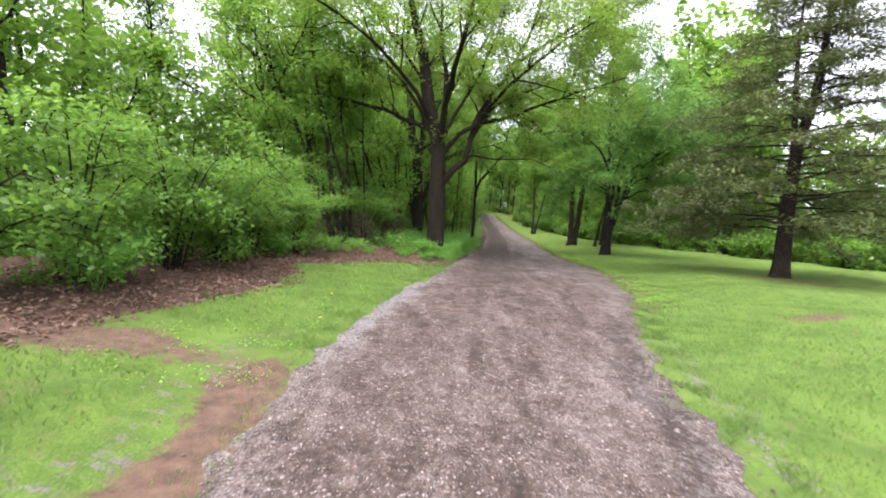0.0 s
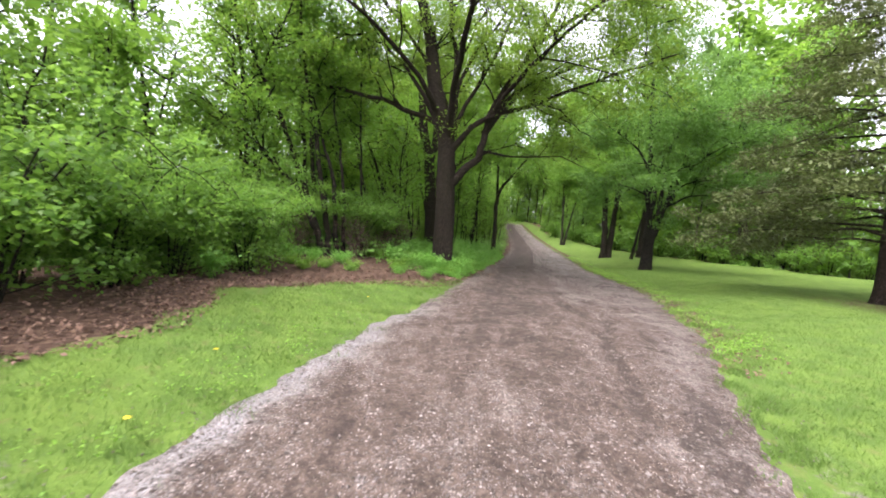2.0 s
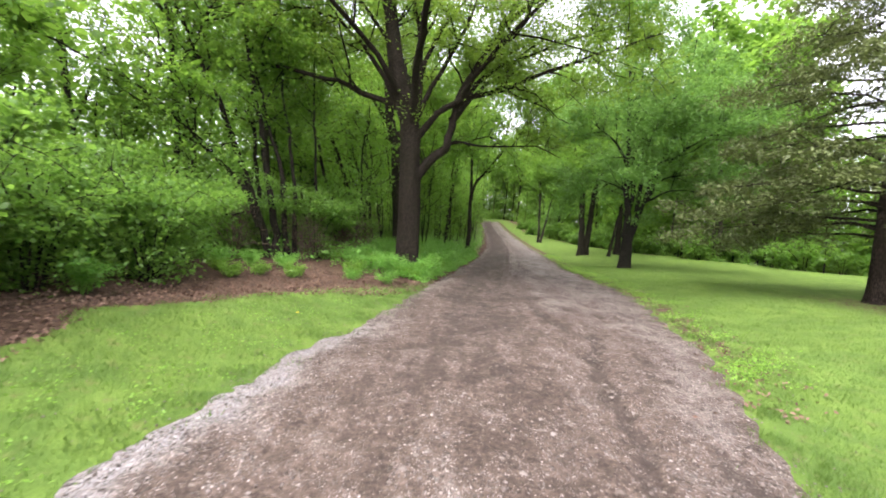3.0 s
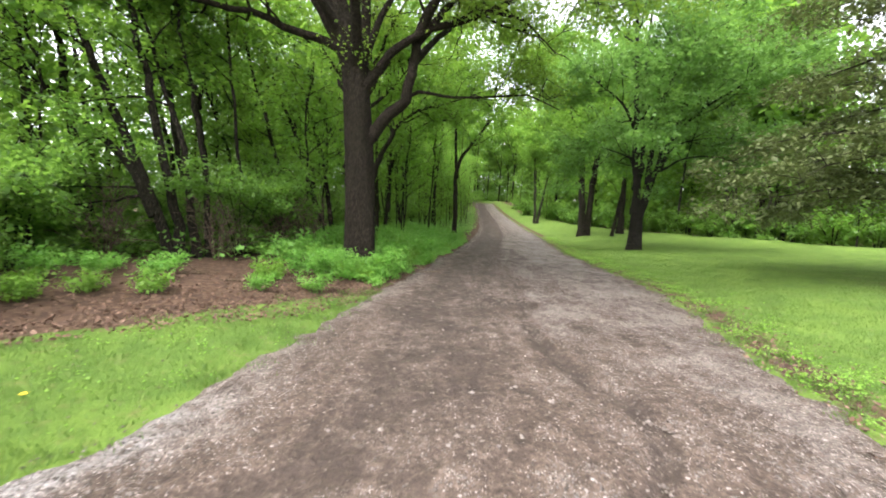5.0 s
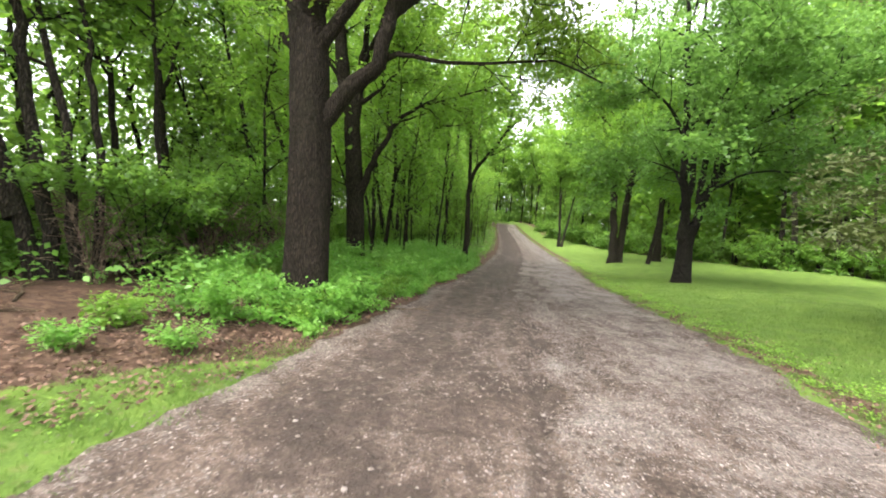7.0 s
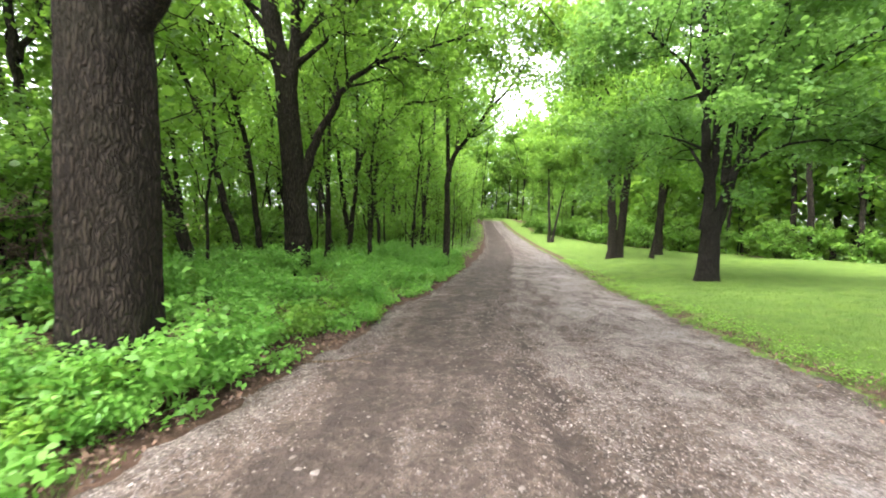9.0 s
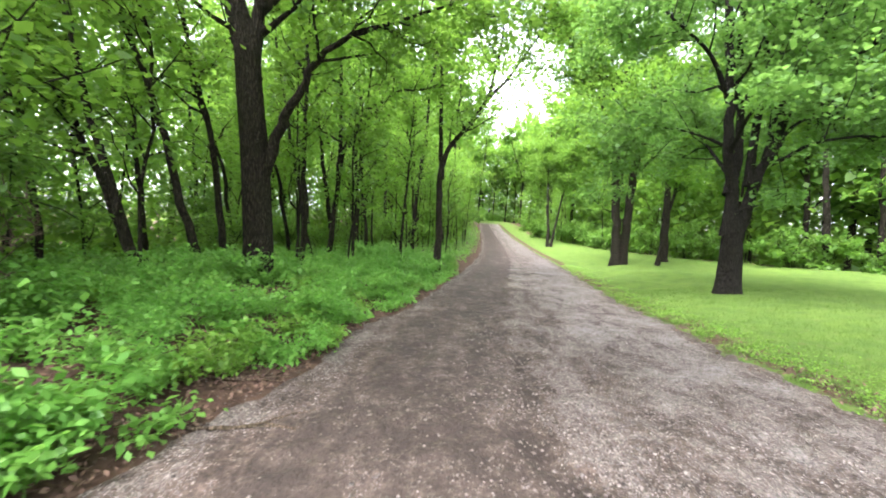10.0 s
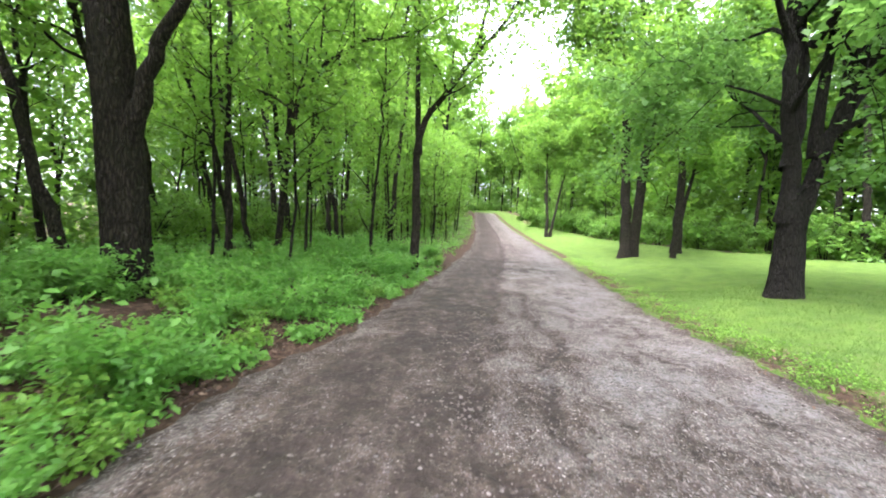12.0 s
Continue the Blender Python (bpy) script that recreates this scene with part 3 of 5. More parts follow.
def forked_tree():
    """The second big tree of the wood's edge."""
    y = 24.5
    g = at(-1.54, y, -0.1)
    P = lambda *rows: [(a, y + b, c) for a, b, c in rows]
    stems = [
        ("trunk", [g] + P((-1.59, 0, 1.4), (-1.67, 0, 2.3), (-1.75, 0, 3.2), (-1.83, 0, 4.0), (-1.92, 0, 4.8), (-2.0, 0, 5.5), (-2.18, 0, 6.1), (-2.4, 0, 7), (-2.8, 0.1, 10), (-3.2, 0.2, 14)), 0.31, 0.05, 0.45, 1.4),
        ("limb", P((-1.66, 0, 2.6), (-1.45, -0.02, 3.1), (-1.25, -0.05, 3.6), (-1.05, -0.1, 4.1), (-0.78, -0.1, 4.6), (-0.5, -0.15, 5.1), (-0.2, -0.2, 5.45), (0.4, -0.3, 5.8), (0.95, -0.4, 5.95), (1.8, -0.5, 6.2), (3.0, -0.6, 6.6)), 0.15, 0.02, 0.4, 1.3),
        ("limb", P((-1.95, 0, 5.2), (-1.78, 0, 5.9), (-1.76, 0, 6.6), (-1.75, 0, 7.4), (-1.5, 0.1, 10), (-1.2, 0.2, 13)), 0.17, 0.03, 0.4, 1.2),
        ("limb", P((-1.72, 0, 5.9), (-1.2, -0.1, 6.2), (-0.95, -0.1, 6.45), (-0.5, -0.2, 6.9), (0.4, -0.3, 8.0)), 0.07, 0.02, 0.3, 0.9),
        ("limb", P((-2.25, 0, 6.3), (-2.7, -0.1, 7.0), (-3.6, -0.3, 8.0), (-5.0, -0.6, 9.0)), 0.08, 0.02, 0.35, 0.9),
        ("limb", P((-2.2, 0, 5.9), (-3.2, -1.2, 6.3), (-4.2, -2.4, 6.2)), 0.05, 0.015, 0.3, 0.7),
    ]
    stems += [
        ("limb", P((-1.75, 0, 6.4), (-1.0, 1.1, 8.2), (-0.2, 2.5, 10)), 0.09, 0.02, 0.35, 0.9),
        ("limb", P((-1.75, 0, 7.0), (-0.6, -1.3, 8.6), (0.8, -2.9, 9.8)), 0.09, 0.02, 0.35, 0.9),
    ]
    return tree_from("forked_tree", g, stems, WOOD_BARK, WOOD_LEAF, 21, 24000, 0.14, 0.28, "tall dark tree with a low side limb among green weeds", kids=16, reach=2.6)


def leaning_cluster():
    """Several stems from one root, arching out over the slope."""
    y = 16.7
    g = at(-4.4, y, -0.1)
    z = g[2]
    P = lambda *rows: [(a, y + b, c) for a, b, c in rows]
    stems = [
        ("trunk", P((-4.45, 0, z), (-4.6, 0, 0.9), (-4.95, 0, 1.8), (-5.25, 0, 2.7), (-5.55, -0.02, 3.4), (-5.85, -0.04, 4.1), (-6.21, -0.06, 4.95), (-6.65, -0.1, 5.8), (-7.6, -0.15, 7.6), (-8.8, -0.2, 10)), 0.13, 0.03, 0.35, 1),
        ("stem", P((-4.25, 0.1, z), (-4.38, 0.1, 1.2), (-4.52, 0.1, 2.0), (-4.7, 0.1, 2.85), (-4.88, 0.1, 3.7), (-5.06, 0.12, 4.5), (-5.3, 0.15, 5.35), (-5.7, 0.2, 7.2), (-6.3, 0.3, 11)), 0.12, 0.03, 0.4, 1),
        ("stem", P((-4.8, -0.05, 1.4), (-5.2, -0.1, 2.3), (-5.75, -0.15, 3.0), (-6.5, -0.2, 3.6), (-7.2, -0.3, 4.3), (-8.0, -0.4, 4.9), (-9.4, -0.6, 5.7), (-11.5, -0.9, 6.6)), 0.09, 0.02, 0.3, 1.1),
        ("stem", P((-4.1, 0.3, z), (-4.18, 0.3, 1.3), (-4.38, 0.3, 2.95), (-4.65, 0.3, 3.8), (-4.95, 0.35, 4.6), (-5.6, 0.4, 7)), 0.105, 0.02, 0.4, 0.8),
        ("stem", P((-3.95, 0.6, z), (-4.0, 0.6, 1.6), (-4.12, 0.6, 3.1), (-4.32, 0.6, 4.0), (-4.5, 0.65, 4.85), (-4.75, 0.7, 6.2), (-5.1, 0.8, 9)), 0.075, 0.02, 0.4, 0.8),
        ("dead_branch", P((-5.0, -0.1, 1.85), (-5.3, -0.2, 1.78), (-5.8, -0.3, 1.65), (-6.7, -0.5, 1.52), (-7.6, -0.7, 1.28)), 0.035, 0.01, 0.3, 0.3),
        ("dead_branch", P((-5.05, -0.1, 2.0), (-5.7, -0.3, 1.98), (-6.4, -0.5, 1.95)), 0.025, 0.008, 0.3, 0.2),
    ]
    return tree_from("multi_stem_tree", g, stems, WOOD_BARK, WOOD_LEAF, 31, 17000, 0.13, 0.27, "cluster of dark leaning stems sharing one root", kids=12, reach=2.0)


def arching_tree():
    y = 31.2
    g = at(2.12, y, -0.1)
    P = lambda *rows: [(a, y + b, c) for a, b, c in rows]
    stems = [
        ("trunk", [g] + P((2.13, 0, 1.7), (2.1, 0, 3.7), (2.3, 0, 4.9), (2.68, 0, 5.5), (3.07, 0, 6.0), (3.7, 0, 6.9), (4.35, -0.1, 7.6), (5.0, -0.2, 8.5), (6.2, -0.3, 10.4)), 0.16, 0.025, 0.35, 1.2),
        ("limb", P((2.12, 0, 3.9), (2.0, 0.2, 6.2), (1.9, 0.5, 9), (1.9, 0.8, 13)), 0.1, 0.02, 0.3, 1),
        ("limb", P((3.7, 0, 6.9), (3.95, -0.2, 7.8), (4.1, -0.6, 9), (4.1, -1.2, 11)), 0.07, 0.02, 0.3, 0.8),
    ]
    return tree_from("arching_tree", g, stems, WOOD_BARK, WOOD_LEAF, 81, 11000, 0.15, 0.3, "dark tree arching out over the gravel lane", kids=15, reach=2.4)


def lawn_maple():
    x, y = 11.12, 28.2
    g = at(x, y, -0.1)
    P = lambda *rows: [(a, y + b, c) for a, b, c in rows]
    stems = [
        ("trunk", [g] + P((11.14, 0, 1.0), (11.16, 0, 1.6), (11.17, 0, 2.1), (11.18, 0, 2.75)), 0.33, 0.24, 0.97, 0.05),
        ("limb", P((11.1, 0, 2.2), (11.05, 0, 2.8), (11.07, 0, 3.4), (11.0, 0, 4.03), (10.88, 0, 4.7), (10.87, 0, 5.3), (10.85, 0, 6), (10.8, 0.05, 7.2), (10.6, 0.1, 10), (10.4, 0.2, 14), (10.3, 0.2, 18)), 0.2, 0.03, 0.3, 1.4),
        ("limb", P((11.2, 0, 2.1), (11.43, 0, 2.65), (11.6, 0, 3.15), (11.73, 0, 3.8), (11.95, 0, 4.26), (12.22, 0, 4.73), (12.42, 0, 5.4), (12.55, 0, 6), (12.75, 0, 6.65), (12.95, 0, 7.3), (13.6, 0.1, 10), (14.2, 0.2, 14)), 0.19, 0.03, 0.35, 1.4),
        ("limb", P((11.05, 0.05, 3.4), (11.2, 0.15, 4.1), (11.32, 0.2, 4.8), (11.28, 0.2, 6), (11.2, 0.25, 7.2), (11.3, 0.4, 11), (11.4, 0.5, 15)), 0.14, 0.03, 0.35, 1.2),
        ("limb", P((11.66, 0.05, 3.7), (11.68, 0.1, 4.8), (11.8, 0.1, 6), (11.86, 0.15, 7.2), (12.1, 0.2, 10), (12.3, 0.3, 13.5)), 0.13, 0.03, 0.35, 1.1),
    ]
    stems += [
        ("limb", P((12.0, 0, 4.4), (12.15, -0.05, 5.6), (12.5, -0.1, 6.5), (13.05, -0.2, 7.5), (13.8, -0.3, 8.7), (14.8, -0.5, 9.4), (16.4, -0.7, 9.9)), 0.09, 0.02, 0.25, 1.5),
        ("limb", P((12.2, 0, 4.8), (12.6, -0.1, 5.4), (13.2, -0.2, 5.8), (14.5, -0.4, 6.0), (15.8, -0.6, 5.8)), 0.065, 0.012, 0.2, 1.2),
        ("limb", P((10.88, 0, 4.8), (10.2, 0.2, 5.2), (9.0, 0.5, 5.5), (7.8, 0.8, 5.4)), 0.045, 0.012, 0.35, 0.7),
        ("limb", P((10.9, 0, 4.6), (10.7, -1.0, 5.4), (10.3, -2.4, 5.7), (9.8, -3.8, 5.5)), 0.06, 0.012, 0.3, 0.6),
        ("limb", P((12.0, 0, 4.3), (12.9, -0.9, 4.9), (13.9, -1.8, 4.8), (15.0, -2.6, 4.2)), 0.06, 0.012, 0.35, 0.9),
    ]
    stems += [
        ("limb", P((11.2, 0.2, 3.8), (11.4, 1.6, 5), (11.8, 3.2, 6.0), (12.2, 4.6, 6.6)), 0.08, 0.015, 0.2, 1.1),
        ("limb", P((10.85, 0, 6.2), (9.9, -0.4, 7.4), (8.6, -0.8, 8.2), (7.2, -1.2, 8.7)), 0.08, 0.015, 0.25, 1.3),
        ("limb", P((11.28, 0, 6.2), (11.2, -1.6, 7.4), (10.9, -3.4, 8.2), (10.6, -5.2, 8.6)), 0.08, 0.015, 0.25, 1.3),
        ("limb", P((12.5, 0, 5.8), (13.2, -1.4, 7.0), (14.0, -3.0, 7.8), (14.8, -4.8, 8.2)), 0.08, 0.015, 0.25, 1.3),
    ]
    return tree_from("maple_tree", g, stems, MAPLE_BARK, MAPLE_LEAF, 41, 66000, 0.145, 0.26, "dark-trunked maple forking low, standing on the lawn", kids=13, reach=2.9, sub=5, slim=0.42, low=2.6)


def lawn_twin():
    y = 39.5
    g = at(12.3, y, -0.1)
    P = lambda *rows: [(a, y + b, c) for a, b, c in rows]
    stems = [
        ("trunk", [(12.12, y, g[2])] + P((12.14, 0, 2.2), (11.92, 0, 5.07), (11.82, 0, 7.8), (12.13, 0, 10.1), (12.22, 0, 13.4), (12.3, 0, 19)), 0.29, 0.05, 0.35, 1.3),
        ("trunk", [(12.56, y + 0.1, g[2])] + P((12.7, 0.1, 2.8), (12.85, 0.1, 5.1), (13.12, 0.1, 7.1), (13.55, 0.1, 9.1), (13.86, 0.1, 10.5), (14.36, 0.1, 13.2), (15.1, 0.1, 19)), 0.28, 0.05, 0.35, 1.3),
        ("limb", P((11.85, 0, 7.0), (11.5, -0.1, 8.2), (10.9, -0.2, 9.4), (10.2, -0.4, 12.3), (9.4, -0.5, 15)), 0.13, 0.02, 0.3, 1.2),
        ("limb", P((13.15, 0.1, 7.2), (13.7, 0.05, 8.1), (14.25, 0, 9.0), (15.1, -0.1, 10.5), (16.0, -0.2, 11.9), (17.2, -0.3, 12.6)), 0.11, 0.02, 0.25, 1.2),
        ("limb", P((11.9, 0, 7), (11.7, -1.6, 8.0), (11.3, -3.6, 8.4)), 0.09, 0.02, 0.3, 1.2),
        ("limb", P((11.9, 0, 9), (10.6, -0.4, 10.4), (9.0, -0.8, 11.4)), 0.08, 0.02, 0.3, 1),
        ("limb", P((12.85, 0.1, 5.8), (13.6, -1.2, 6.8), (14.4, -2.6, 7.0)), 0.07, 0.02, 0.3, 1),
        ("limb", P((11.9, 0, 10), (10.2, -0.6, 12.2), (8.6, -1.2, 14)), 0.08, 0.02, 0.3, 1.3),
    ]
    return tree_from("twin_trunk_tree", g, stems, WOOD_BARK, WOOD_LEAF, 51, 36000, 0.2, 0.33, "tree of two thick trunks joined at the base on the lawn", kids=15, reach=3.2)


def lawn_cedar():
    x, y = 13.45, 16.3
    g = at(x, y, -0.1)
    rng = np.random.default_rng(61)
    root = new("cedar_tree")
    root.location = g
    origin = np.array(g)
    anchors = []
    trunk = Shape()
    path = curve_through(np.array([(0, 0, 0), (0.0, 0, 1.6), (0.0, 0, 3.2), (0.02, 0, 4.6), (0.15, 0, 5.6), (0.42, 0, 6.9), (0.6, 0, 8.3), (0.65, 0, 9.8), (0.6, 0, 12.5)]), 0.08)
    radii = 0.3 * (1 - 0.8 * np.linspace(0, 1, len(path)) ** 0.9) * (1 + 0.4 * np.exp(-path[:, 2] / 0.3))
    trunk.tube(path, radii, 72, 0.06)
    part("trunk", trunk.mesh("trunk", CEDAR_BARK), root)
    second = Shape()
    path2 = curve_through(np.array([(0.0, 0, 4.2), (-0.08, 0, 5.4), (-0.15, 0.1, 7.0), (-0.3, 0.1, 9.0), (-0.25, 0.2, 11.5)]), 0.25)
    second.tube(path2, np.linspace(0.14, 0.03, len(path2)), 12, 0.05)
    part("limb", second.mesh("limb", CEDAR_BARK), root)
    for k in range(80):
        s = Shape()
        h = 2.0 + 10.0 * (k / 79) ** 1.35
        yaw = k * 2.4 + rng.uniform(-0.4, 0.4)
        length = (5.2 - 0.42 * max(0, h - 4)) * rng.uniform(0.7, 1.08)
        i = int(np.argmin(abs(path[:, 2] - h)))
        d = np.array([math.cos(yaw), math.sin(yaw), 0])
        pts = np.array([path[i] + d * length * q + np.array([0, 0, length * (0.2 * q - 0.3 * q * q)]) for q in np.linspace(0, 1, 7)])
        pts[1:] += rng.normal(0, 0.07, (6, 3))
        s.tube(pts, np.linspace(0.045, 0.007, 7), 6)
        for _ in range(20):
            j = rng.integers(1, 7)
            e = unit(d * 0.6 + rng.normal(0, 1, 3) * np.array([0.9, 0.9, 0.15]))
            m = rng.uniform(0.4, 1.3)
            q3 = np.array([pts[j], pts[j] + e * m * 0.5, pts[j] + e * m - np.array([0, 0, 0.14 * m])])
            s.tube(q3, (0.01, 0.007, 0.004), 3)
            if j > 1 and rng.uniform() < (1.0 if h < 5.2 else 0.75):
                anchors.extend([q3[1], q3[2], (q3[1] + q3[2]) / 2])
        part("branch", s.mesh("branch", CEDAR_BARK), root)
    part("crown", leaf_mesh("crown", anchors, 74000, 0.16, 0.18, CEDAR_LEAF, rng, flat=0.5, slim=0.17, droop=-0.2), root)
    return tagged(root, "red cedar with grey-green sprays and bare lower branches", "tree")


def small_trees():
    z = at(14.4, 39.2)[2]
    tree_from("leaning_tree", (14.4, 39.2, z), [("trunk", [(14.4, 39.2, z), (14.65, 39.2, 2.3), (15.1, 39.2, 4.9), (15.7, 39.2, 9)], 0.13, 0.03, 0.45, 1)], WOOD_BARK, WOOD_LEAF, 71, 5000, 0.2, 0.35, "slim leaning tree at the lawn's edge", kids=12, reach=1.8)
    z = at(16.6, 43)[2]
    tree_from("stout_tree", (16.6, 43, z), [("trunk", [(16.6, 43, z), (16.65, 43, 3), (16.7, 43, 7), (16.9, 43, 13)], 0.3, 0.06, 0.4, 1)], WOOD_BARK, WOOD_LEAF, 72, 9000, 0.22, 0.4, "stout dark tree behind the lawn", kids=22, reach=3)
    z = at(12.4, 57)[2]
    tree_from("twin_stem_tree", (12.4, 57, z), [
        ("trunk", [(12.2, 57, z), (12.1, 57, z + 3), (11.9, 57, z + 6), (11.8, 57, z + 10)], 0.17, 0.03, 0.45, 1),
        ("trunk", [(12.5, 57, z), (12.9, 57, z + 2.5), (13.5, 57, z + 5.5), (14.2, 57, z + 9)], 0.15, 0.03, 0.45, 1)], WOOD_BARK, WOOD_LEAF, 73, 9000, 0.22, 0.4, "pair of slim dark stems beside the lane", kids=12, reach=2.2)
    for y, r, seed, line in (
            (18.1, 0.05, 74, [(-3.45, 0.2), (-3.6, 2.0), (-3.78, 4.0), (-3.98, 6.4), (-4.2, 11)]),
            (27.6, 0.09, 75, [(-1.72, 0.2), (-1.78, 2.7), (-1.82, 4.6), (-1.8, 7.1), (-1.7, 12)]),
            (25.7, 0.125, 76, [(-3.6, 0), (-3.85, 1.2), (-4.3, 2.6), (-4.65, 3.8), (-5.05, 4.9), (-5.65, 6.3), (-6.4, 8), (-7.6, 11.5)]),
            (24.4, 0.115, 77, [(-4.1, 0), (-4.4, 1.1), (-4.75, 2.1), (-5.2, 3.4), (-5.58, 4.6), (-5.95, 5.9), (-6.6, 8.2), (-7.4, 12)]),
            (27.0, 0.115, 78, [(-3.6, 0), (-3.8, 1.2), (-4.3, 4.2), (-4.7, 5.6), (-5.1, 7.1), (-5.6, 9), (-6.2, 13)]),
            (29.4, 0.08, 79, [(-2.0, 0.2), (-2.2, 1.2), (-2.6, 3.1), (-2.95, 4.6), (-3.35, 6.6), (-4.2, 11)]),
            (24.9, 0.12, 80, [(-4.6, 0), (-4.9, 1.2), (-5.2, 1.8), (-5.6, 2.8), (-6.1, 3.6), (-6.9, 5), (-8.6, 8)]),
            (36.0, 0.12, 82, [(0.6, 0.4), (0.7, 1.2), (0.8, 3.7), (1.1, 7.0), (1.3, 10.2), (1.5, 14)])):
        z = at(line[0][0], y)[2]
        pts = [(line[0][0], y, z)] + [(a, y, c) for a, c in line[1:]]
        tree_from("slim_tree", pts[0], [("trunk", pts, r, 0.02, 0.35, 1)], WOOD_BARK, WOOD_LEAF, seed, 3800, 0.16, 0.32, "slim dark woodland tree leaning out over the slope", kids=18, reach=1.9, group="trees of the wood")
    z = at(-1.7, 30.2)[2]
    crooked = [("trunk", [(-1.7, 30.2, z), (-1.65, 30.2, 2), (-1.5, 30.2, 4), (-1.6, 30.3, 7), (-1.8, 30.4, 12)], 0.11, 0.02, 0.35, 1),
               ("limb", [(-1.52, 30.2, 4.0), (-1.1, 30.1, 5.06), (-0.42, 30, 6.1), (0.05, 30, 6.36), (0.68, 30, 6.8), (1.5, 30, 6.86), (1.8, 30, 7.8), (2.0, 29.9, 9.5)], 0.08, 0.02, 0.4, 0.9)]
    tree_from("crooked_tree", (-1.7, 30.2, z), crooked, WOOD_BARK, WOOD_LEAF, 83, 6000, 0.15, 0.3, "dark tree with one crooked limb reaching to the lane", kids=14, reach=1.9)



big_oak()
forked_tree()
arching_tree()
leaning_cluster()
lawn_maple()
lawn_twin()
lawn_cedar()
small_trees()


# ---- the wood: models that are repeated ----
def wood_tree(seed, h, r, leaves, size, crown_from, reach, name="woodland_tree", kids=24, lean=0.0):
    rng = np.random.default_rng(seed)
    lx, ly = rng.normal(-lean * h, 0.05 * h), rng.normal(0, 0.05 * h)
    stems = [("trunk", [(0, 0, -0.2), (lx * 0.2 + rng.normal(0, 0.1), ly * 0.2, h * 0.3), (lx * 0.6, ly * 0.6 + rng.normal(0, 0.15), h * 0.62), (lx, ly, h)], r, 0.02, crown_from, 1)]
    if r > 0.12:
        yaw = rng.uniform(0, 6.28)
        c, s = math.cos(yaw), math.sin(yaw)
        stems.append(("limb", [(lx * 0.3, ly * 0.3, h * 0.36), (lx * 0.4 + c * h * 0.08, ly * 0.4 + s * h * 0.08, h * 0.5), (lx * 0.5 + c * h * 0.17, ly * 0.5 + s * h * 0.17, h * 0.72)], r * 0.5, 0.02, 0.3, 0.6))
    return tree_from(name, (0, 0, 0), stems, WOOD_BARK, WOOD_LEAF, seed, leaves, size, 0.2 + size * 0.5, "tall slender woodland tree with a dark trunk", kids=kids, reach=reach, sub=3, group="trees of the wood")


def shrub(seed, h, w, leaves, size, leaf, stems=11, kids=6):
    """Arching stems from one root, leafy all over."""
    rng = np.random.default_rng(seed)
    root = new("shrub")
    anchors = []
    for k in range(stems):
        yaw = k * 6.283 / stems + rng.uniform(-0.3, 0.3)
        d = np.array([math.cos(yaw), math.sin(yaw), 0])
        top = h * rng.uniform(0.55, 1)
        out = w * rng.uniform(0.35, 1)
        pts = curve_through([d * 0.1 + (0, 0, -0.1), d * out * 0.3 + (0, 0, top * 0.6), d * out * 0.75 + (0, 0, top), d * out * 1.2 + (0, 0, top * 0.82)], 0.25)
        s = Shape()
        rad = np.linspace(0.022, 0.006, len(pts))
        s.tube(pts, rad, 5)
        sprout(s, anchors, rng, pts, rad, 0.04, kids, w * 0.5, -0.05, 2, 4)
        part("stem", s.mesh("stem", WOOD_BARK), root)
    part("foliage", leaf_mesh("foliage", anchors, leaves, size, 0.17, leaf, rng, flat=0.6), root)
    return tagged(root, "dense arching green shrub at the wood's edge", "shrub", "shrubs of the wood")


def dead_brush(x, y, seed):
    """A tangle of dry grey-brown twigs."""
    rng = np.random.default_rng(seed)
    root = new("dead_brush")
    root.location = at(x, y)
    for k in range(12):
        yaw = rng.uniform(0, 6.28)
        d = np.array([math.cos(yaw), math.sin(yaw), 0])
        h, w = rng.uniform(0.6, 1.6), rng.uniform(0.2, 0.9)
        pts = curve_through([d * 0.05, d * w * 0.4 + (0, 0, h * 0.6), d * w + (0, 0, h)], 0.2)
        s, rad = Shape(), None
        rad = np.linspace(0.012, 0.004, len(pts))
        s.tube(pts, rad, 4)
        sprout(s, [], rng, pts, rad, 0.15, 6, 0.55, 0.1, 3, 3)
        part("stem", s.mesh("stem", DEAD_WOOD), root)
    return tagged(root, "leafless tangle of dry brown twigs", "brush", "dead brush")


def scatter(rng, count, ok, x0, x1, y0, y1, gap):
    out = []
    for _ in range(count * 40):
        x, y = rng.uniform(x0, x1), rng.uniform(y0, y1)
        if ok(x, y) and all((x - a) ** 2 + (y - b) ** 2 > gap * gap for a, b in out):
            out.append((x, y))
            if len(out) == count:
                break
    return out


def spread_copies(models, spots, rng, low=0.85, high=1.15, sink=0.0, turn=180):
    used = set()
    for k, (x, y) in enumerate(spots):
        i = int(rng.integers(0, len(models)))
        s = rng.uniform(low, high)
        m = Matrix.Translation((x, y, float(height(x, y)) - sink)) @ pose(0, 0, 0, rng.normal(0, 2), rng.normal(0, 2), rng.uniform(-turn, turn))
        ob = models[i]
        if i in used:
            ob = copy_thing(models[i], m)
        else:
            used.add(i)
            ob.matrix_basis = m
        ob.scale = (s, s, s)


